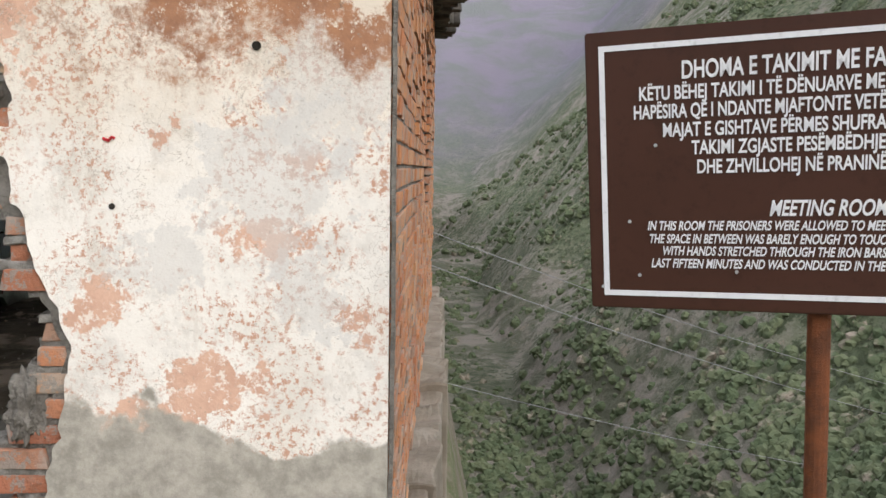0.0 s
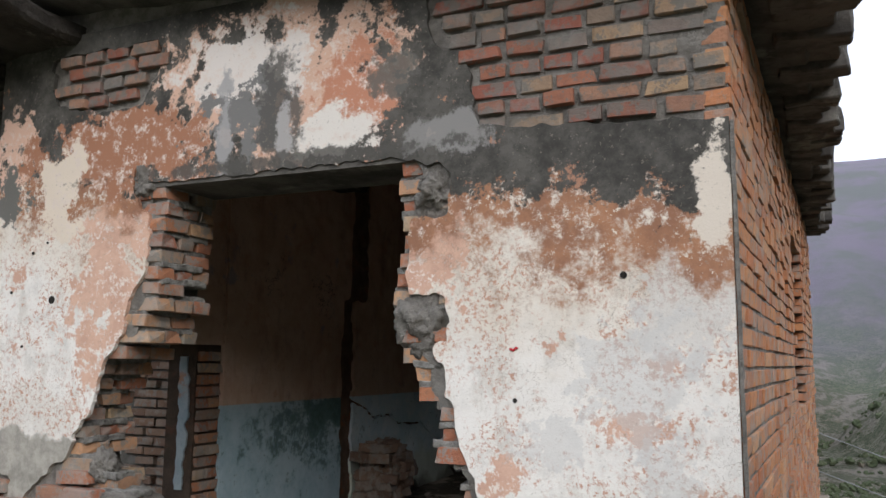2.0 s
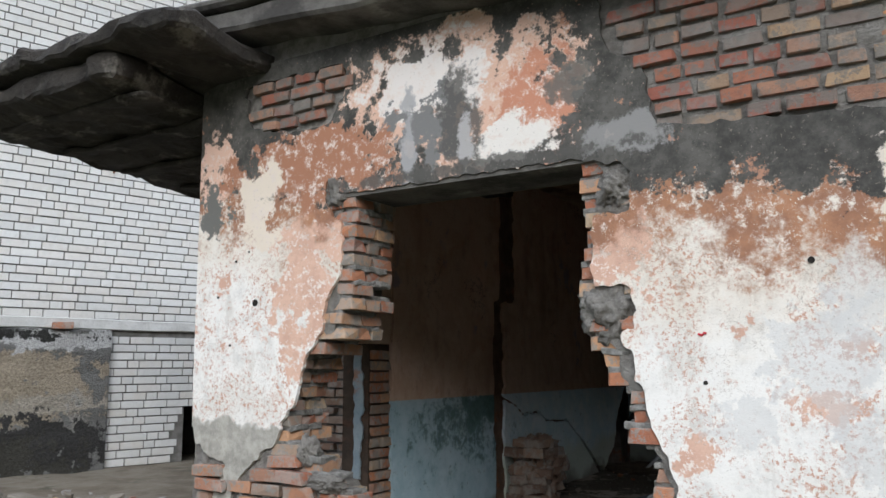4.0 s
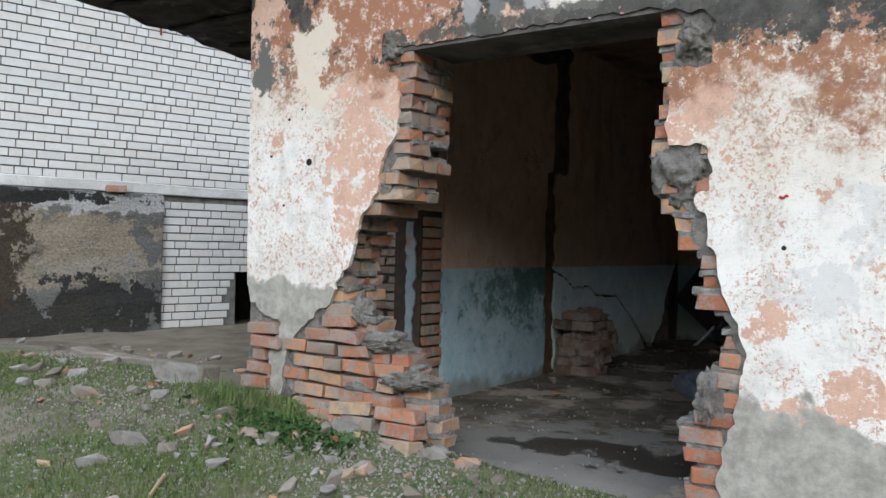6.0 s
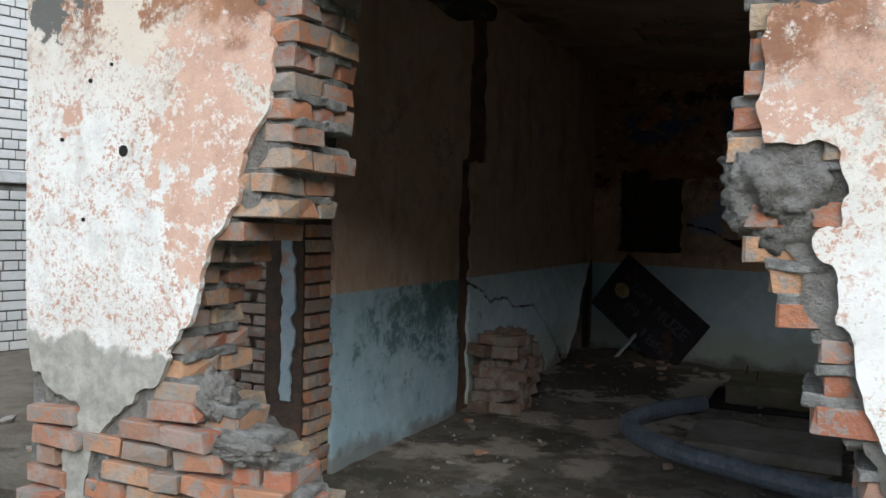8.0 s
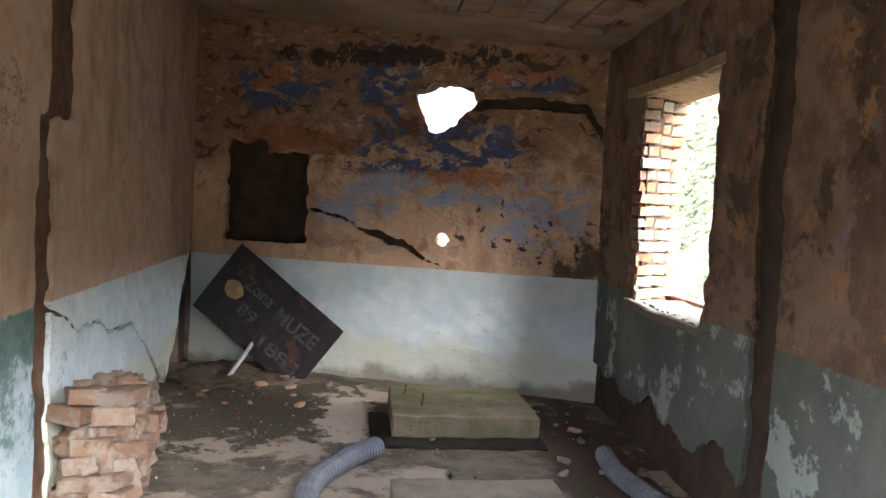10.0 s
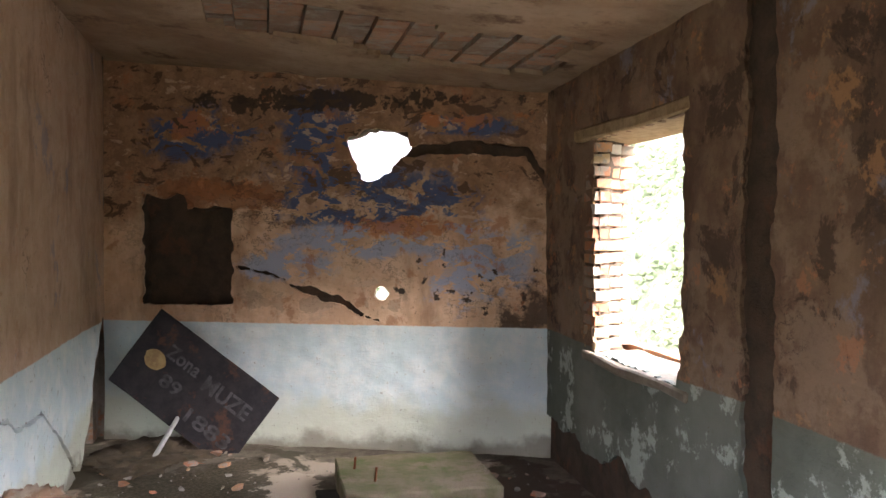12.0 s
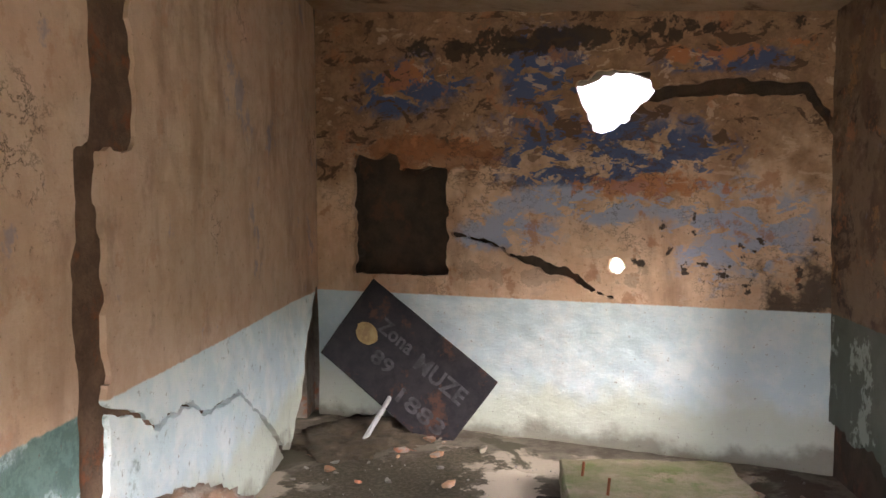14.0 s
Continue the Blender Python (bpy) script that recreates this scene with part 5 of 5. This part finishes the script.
hose = mesh_ob("corrugated_hose", tube(bezier(((-2.02, 6.45, 0.08), (-2.2, 6.25, 0.065), (-2.36, 5.85, 0.06), (-2.33, 5.5, 0.06), (-2.1, 5.2, 0.06), (-1.75, 4.98, 0.06), (-1.2, 4.75, 0.06), (-0.8, 4.75, 0.06)), 22), 0.056, 12, True), M_HOSE, smooth=False)
tagged(hose, "grey corrugated plastic hose lying on the floor", "hose")
hose2 = mesh_ob("corrugated_hose", tube(bezier(((-0.72, 6.35, 0.09), (-0.73, 6.1, 0.07), (-0.68, 5.8, 0.06), (-0.6, 5.4, 0.06)), 16), 0.05, 12, True), M_HOSE)
tagged(hose2, "short end of grey corrugated hose by the wall", "hose")

# ---- loose stones and rubble ----
ROCKS = []
for k in range(5):
    for mat in (M_STONE, M_BRICK, M_SLABG):
        me = bpy.data.meshes.new("stone")
        bm = pebble(k + 1)
        bm.to_mesh(me)
        bm.free()
        me.materials.append(mat)
        ROCKS.append((me, mat))
rs = random.Random(11)
for k in range(285):
    x, y = rs.uniform(-5.8, -0.9), 2.3 - abs(rs.gauss(0, 0.85))
    if k % 3 == 0:
        x, y = rs.uniform(-3.6, -2.2), rs.uniform(1.5, 2.3)
    if k % 5 == 1:
        x, y = rs.uniform(-6.5, -3.95), rs.uniform(2.35, 3.3)
    me, mat = rs.choice(ROCKS)
    s = rs.choice((0.012, 0.016, 0.02, 0.024, 0.03, 0.038, 0.055))
    ob = new("stone", me)
    ob.matrix_basis = pose(x, y, (0.19 if y > 2.64 and x < -3.87 else ground_z(x, y)) + s * 0.3, rs.uniform(-15, 15), rs.uniform(-15, 15), rs.uniform(0, 360)) @ Matrix.Diagonal((s * 1.3, s, s, 1))
    tagged(ob, "broken brick piece on the grass" if mat == M_BRICK else "pale broken stone on the ground", "stone", "stones in the yard")
for at, s in (((-4.26, 2.22), 0.13), ((-3.66, 1.48), 0.075), ((-4.48, 1.74), 0.06), ((-2.38, 2.23), 0.05), ((-2.9, 2.2), 0.07)):
    ob = new("stone", ROCKS[0][0])
    ob.matrix_basis = pose(*at, ground_z(*at) + s * 0.35, 5, 8, 40) @ Matrix.Diagonal((s * 1.3, s, s, 1))
    tagged(ob, "large pale stone block in the grass", "stone", "stones in the yard")
for k in range(12):
    x, y = -4.0 - 0.14 * k + rs.uniform(-0.06, 0.06), 2.5 + rs.uniform(-0.15, 0.4)
    ob = new("fallen_brick", rs.choice(BRICKS))
    ob.matrix_basis = pose(x, y, max(ground_z(x, y), 0.0) + 0.05, rs.uniform(-12, 12), rs.uniform(-12, 12), rs.uniform(0, 180)) @ Matrix.Diagonal((0.22, 0.11, 0.065, 1))
    tagged(ob, "fallen red brick beside the ruin", "brick", "fallen bricks")
for k in range(90):
    x, y = rs.uniform(-3.4, -0.55), rs.uniform(4.2, 8.6)
    if k % 2:
        x, y = rs.choice(((rs.uniform(-3.5, -2.6), rs.uniform(7.6, 8.6)), (rs.uniform(-1.0, -0.5), rs.uniform(5.5, 7.7)), (rs.uniform(-3.4, -2.6), rs.uniform(4.3, 5.6))))
    if y > 9.0 - 0.37 * (x + 3.57) - 0.15:
        continue
    if -2.05 < x < -0.95 and (6.9 < y < 7.8 or 5.2 < y < 5.95):
        continue
    me, mat = rs.choice(ROCKS)
    s = rs.choice((0.015, 0.02, 0.028, 0.04))
    ob = new("rubble_piece", me)
    ob.matrix_basis = pose(x, y, s * 0.4, 0, 0, rs.uniform(0, 360)) @ Matrix.Diagonal((s * 1.4, s, s * 0.9, 1))
    tagged(ob, "crumbled plaster and brick piece on the floor", "rubble", "rubble on the floor")
stick = mesh_ob("wood_stick", tube([(-3.1, 1.2, ground_z(-3.1, 1.2) + 0.012), (-3.22, 1.36, ground_z(-3.22, 1.36) + 0.014)], 0.01, 6), M_WOOD)
tagged(stick, "short pale stick lying on the ground", "stick")
path = mesh_ob("pavement", rough_block((-8.6, 2.62, -0.1), (-3.87, 7.5, 0.19), 30, 0.022, 4), M_YARD)
tagged(path, "dusty concrete strip between the two buildings", "pavement", kind="structure")
kerb = mesh_ob("fallen_beam", rough_block((-5.6, 2.3, 0.14), (-4.15, 2.44, 0.34), 6, 0.03, 4), M_SLABG)
tagged(kerb, "broken concrete kerb beam in the grass", "beam")

# ---- grass, gravel and weeds ----
def blades(name, n, spread, mat, label, high, wide, flat=0.0):
    r = random.Random(len(name))
    v, f = [], []
    while len(f) < n:
        x, y = spread(r)
        dense = noise.noise(Vector((x * 0.9, y * 0.9, 0.4)))
        if dense < r.uniform(-0.35, 0.3):
            continue
        a, h, w = r.uniform(0, 6.28), high * r.uniform(0.4, 1.1), wide * r.uniform(0.6, 1.3)
        lean = Vector((math.cos(a), math.sin(a), 0)) * h * r.uniform(0.2, 0.9 + flat)
        p, sd = Vector((x, y, ground_z(x, y) - 0.005)), Vector((-math.sin(a), math.cos(a), 0)) * w
        k = len(v)
        v += [p - sd, p + sd, p + lean * 0.45 + sd * 0.8 + Vector((0, 0, h * 0.65)), p + lean * 0.45 - sd * 0.8 + Vector((0, 0, h * 0.65)), p + lean + Vector((0, 0, h * (0.9 - flat * 0.4)))]
        f += [(k, k + 1, k + 2, k + 3), (k + 3, k + 2, k + 4)]
    me = bpy.data.meshes.new(name)
    me.from_pydata(v, [], f)
    me.materials.append(mat)
    return tagged(new(name, me), label, "plants", kind="stuff")


blades("grass", 105000, lambda r: (r.uniform(-6, -0.9 - 1.3 * r.random()), 2.35 - abs(r.gauss(0, 1.1))), M_GRASS, "short patchy green grass among the rubble", 0.036, 0.0024)
blades("weeds", 1100, lambda r: (r.gauss(-2.95, 0.4), 2.12 - abs(r.gauss(0, 0.13))), M_WEED, "dark green weeds at the wall's foot", 0.07, 0.012, 0.6)
blades("dry_grass", 1100, lambda r: (r.gauss(-3.65, 0.2), 2.2 - abs(r.gauss(0, 0.1))), M_GRASS, "tufts of long dry grass at the broken wall", 0.16, 0.002)
gr = random.Random(3)
v, f = [], []
for k in range(13000):
    x, y = gr.uniform(-5.8, -0.3), 2.35 - abs(gr.gauss(0, 1.0))
    if k % 14 == 0:
        x, y = gr.uniform(-3.5, -0.5), gr.uniform(2.5, 8.0)
        zz = 0.0
    else:
        zz = ground_z(x, y)
    s = gr.choice((0.004, 0.005, 0.006, 0.008, 0.011))
    c, q = Vector((x, y, zz + s * 0.3)), Euler((gr.uniform(0, 6), gr.uniform(0, 6), gr.uniform(0, 6)))
    i0 = len(v)
    v += [c + (Vector(d) * s * gr.uniform(0.7, 1.3)) @ q.to_matrix() for d in ((1, 0, 0), (-1, 0, 0), (0, 1, 0), (0, -1, 0), (0, 0, 0.7), (0, 0, -0.7))]
    f += [tuple(i0 + i for i in t) for t in ((0, 2, 4), (2, 1, 4), (1, 3, 4), (3, 0, 4), (2, 0, 5), (1, 2, 5), (3, 1, 5), (0, 3, 5))]
me = bpy.data.meshes.new("gravel")
me.from_pydata(v, [], f)
me.materials.append(M_STONE)
tagged(new("gravel", me), "pale gravel and crumbs strewn over yard and floor", "gravel", kind="stuff")

# ---- scrub on the slope across the gorge ----
ico = bmesh.new()
bmesh.ops.create_icosphere(ico, subdivisions=2, radius=1)
ico.verts.ensure_lookup_table()
iv = [p.co.copy() for p in ico.verts]
iff = [tuple(q.index for q in p.verts) for p in ico.faces]
ico.free()
v, f = [], []
hr = random.Random(8)
made = 0
while made < 12000:
    az, d = radians(hr.uniform(-4, 46)), math.exp(hr.uniform(math.log(110), math.log(900)))
    x, y = d * math.sin(az), d * math.cos(az)
    z = ground_z(x, y)
    if noise.noise(Vector((x * 0.012, y * 0.012, 1))) + 0.3 * noise.noise(Vector((x * 0.05, y * 0.05, 1))) < hr.uniform(-0.5, 0.35):
        continue
    s = hr.uniform(0.35, 1.2) * (1 + d / 450)
    off = Vector((hr.uniform(0, 99), 0, 0))
    k = len(v)
    v += [Vector((x, y, z)) + p * s * (1 + 0.75 * noise.noise(p * 1.9 + off)) for p in iv]
    f += [tuple(k + i for i in t) for t in iff]
    made += 1
me = bpy.data.meshes.new("hillside_scrub")
me.from_pydata(v, [], f)
me.materials.append(M_BUSH)
tagged(new("hillside_scrub", me), "dark green scrub scattered over the far hillside", "shrubs", kind="stuff")

# power lines across the gorge
for k, (a, b) in enumerate((((-10, 95, -2), (150, 160, -52)), ((-10, 95, -6), (150, 160, -58)), ((-10, 100, -22), (150, 160, -66)))):
    a, b = Vector(a), Vector(b)
    pts = [a.lerp(b, i / 20) - Vector((0, 0, 16 * (i / 20) * (1 - i / 20))) for i in range(21)]
    tagged(mesh_ob("power_line", tube(pts, 0.05, 5), M_CABLE), "thin grey power cable spanning the gorge", "cable", "power lines")
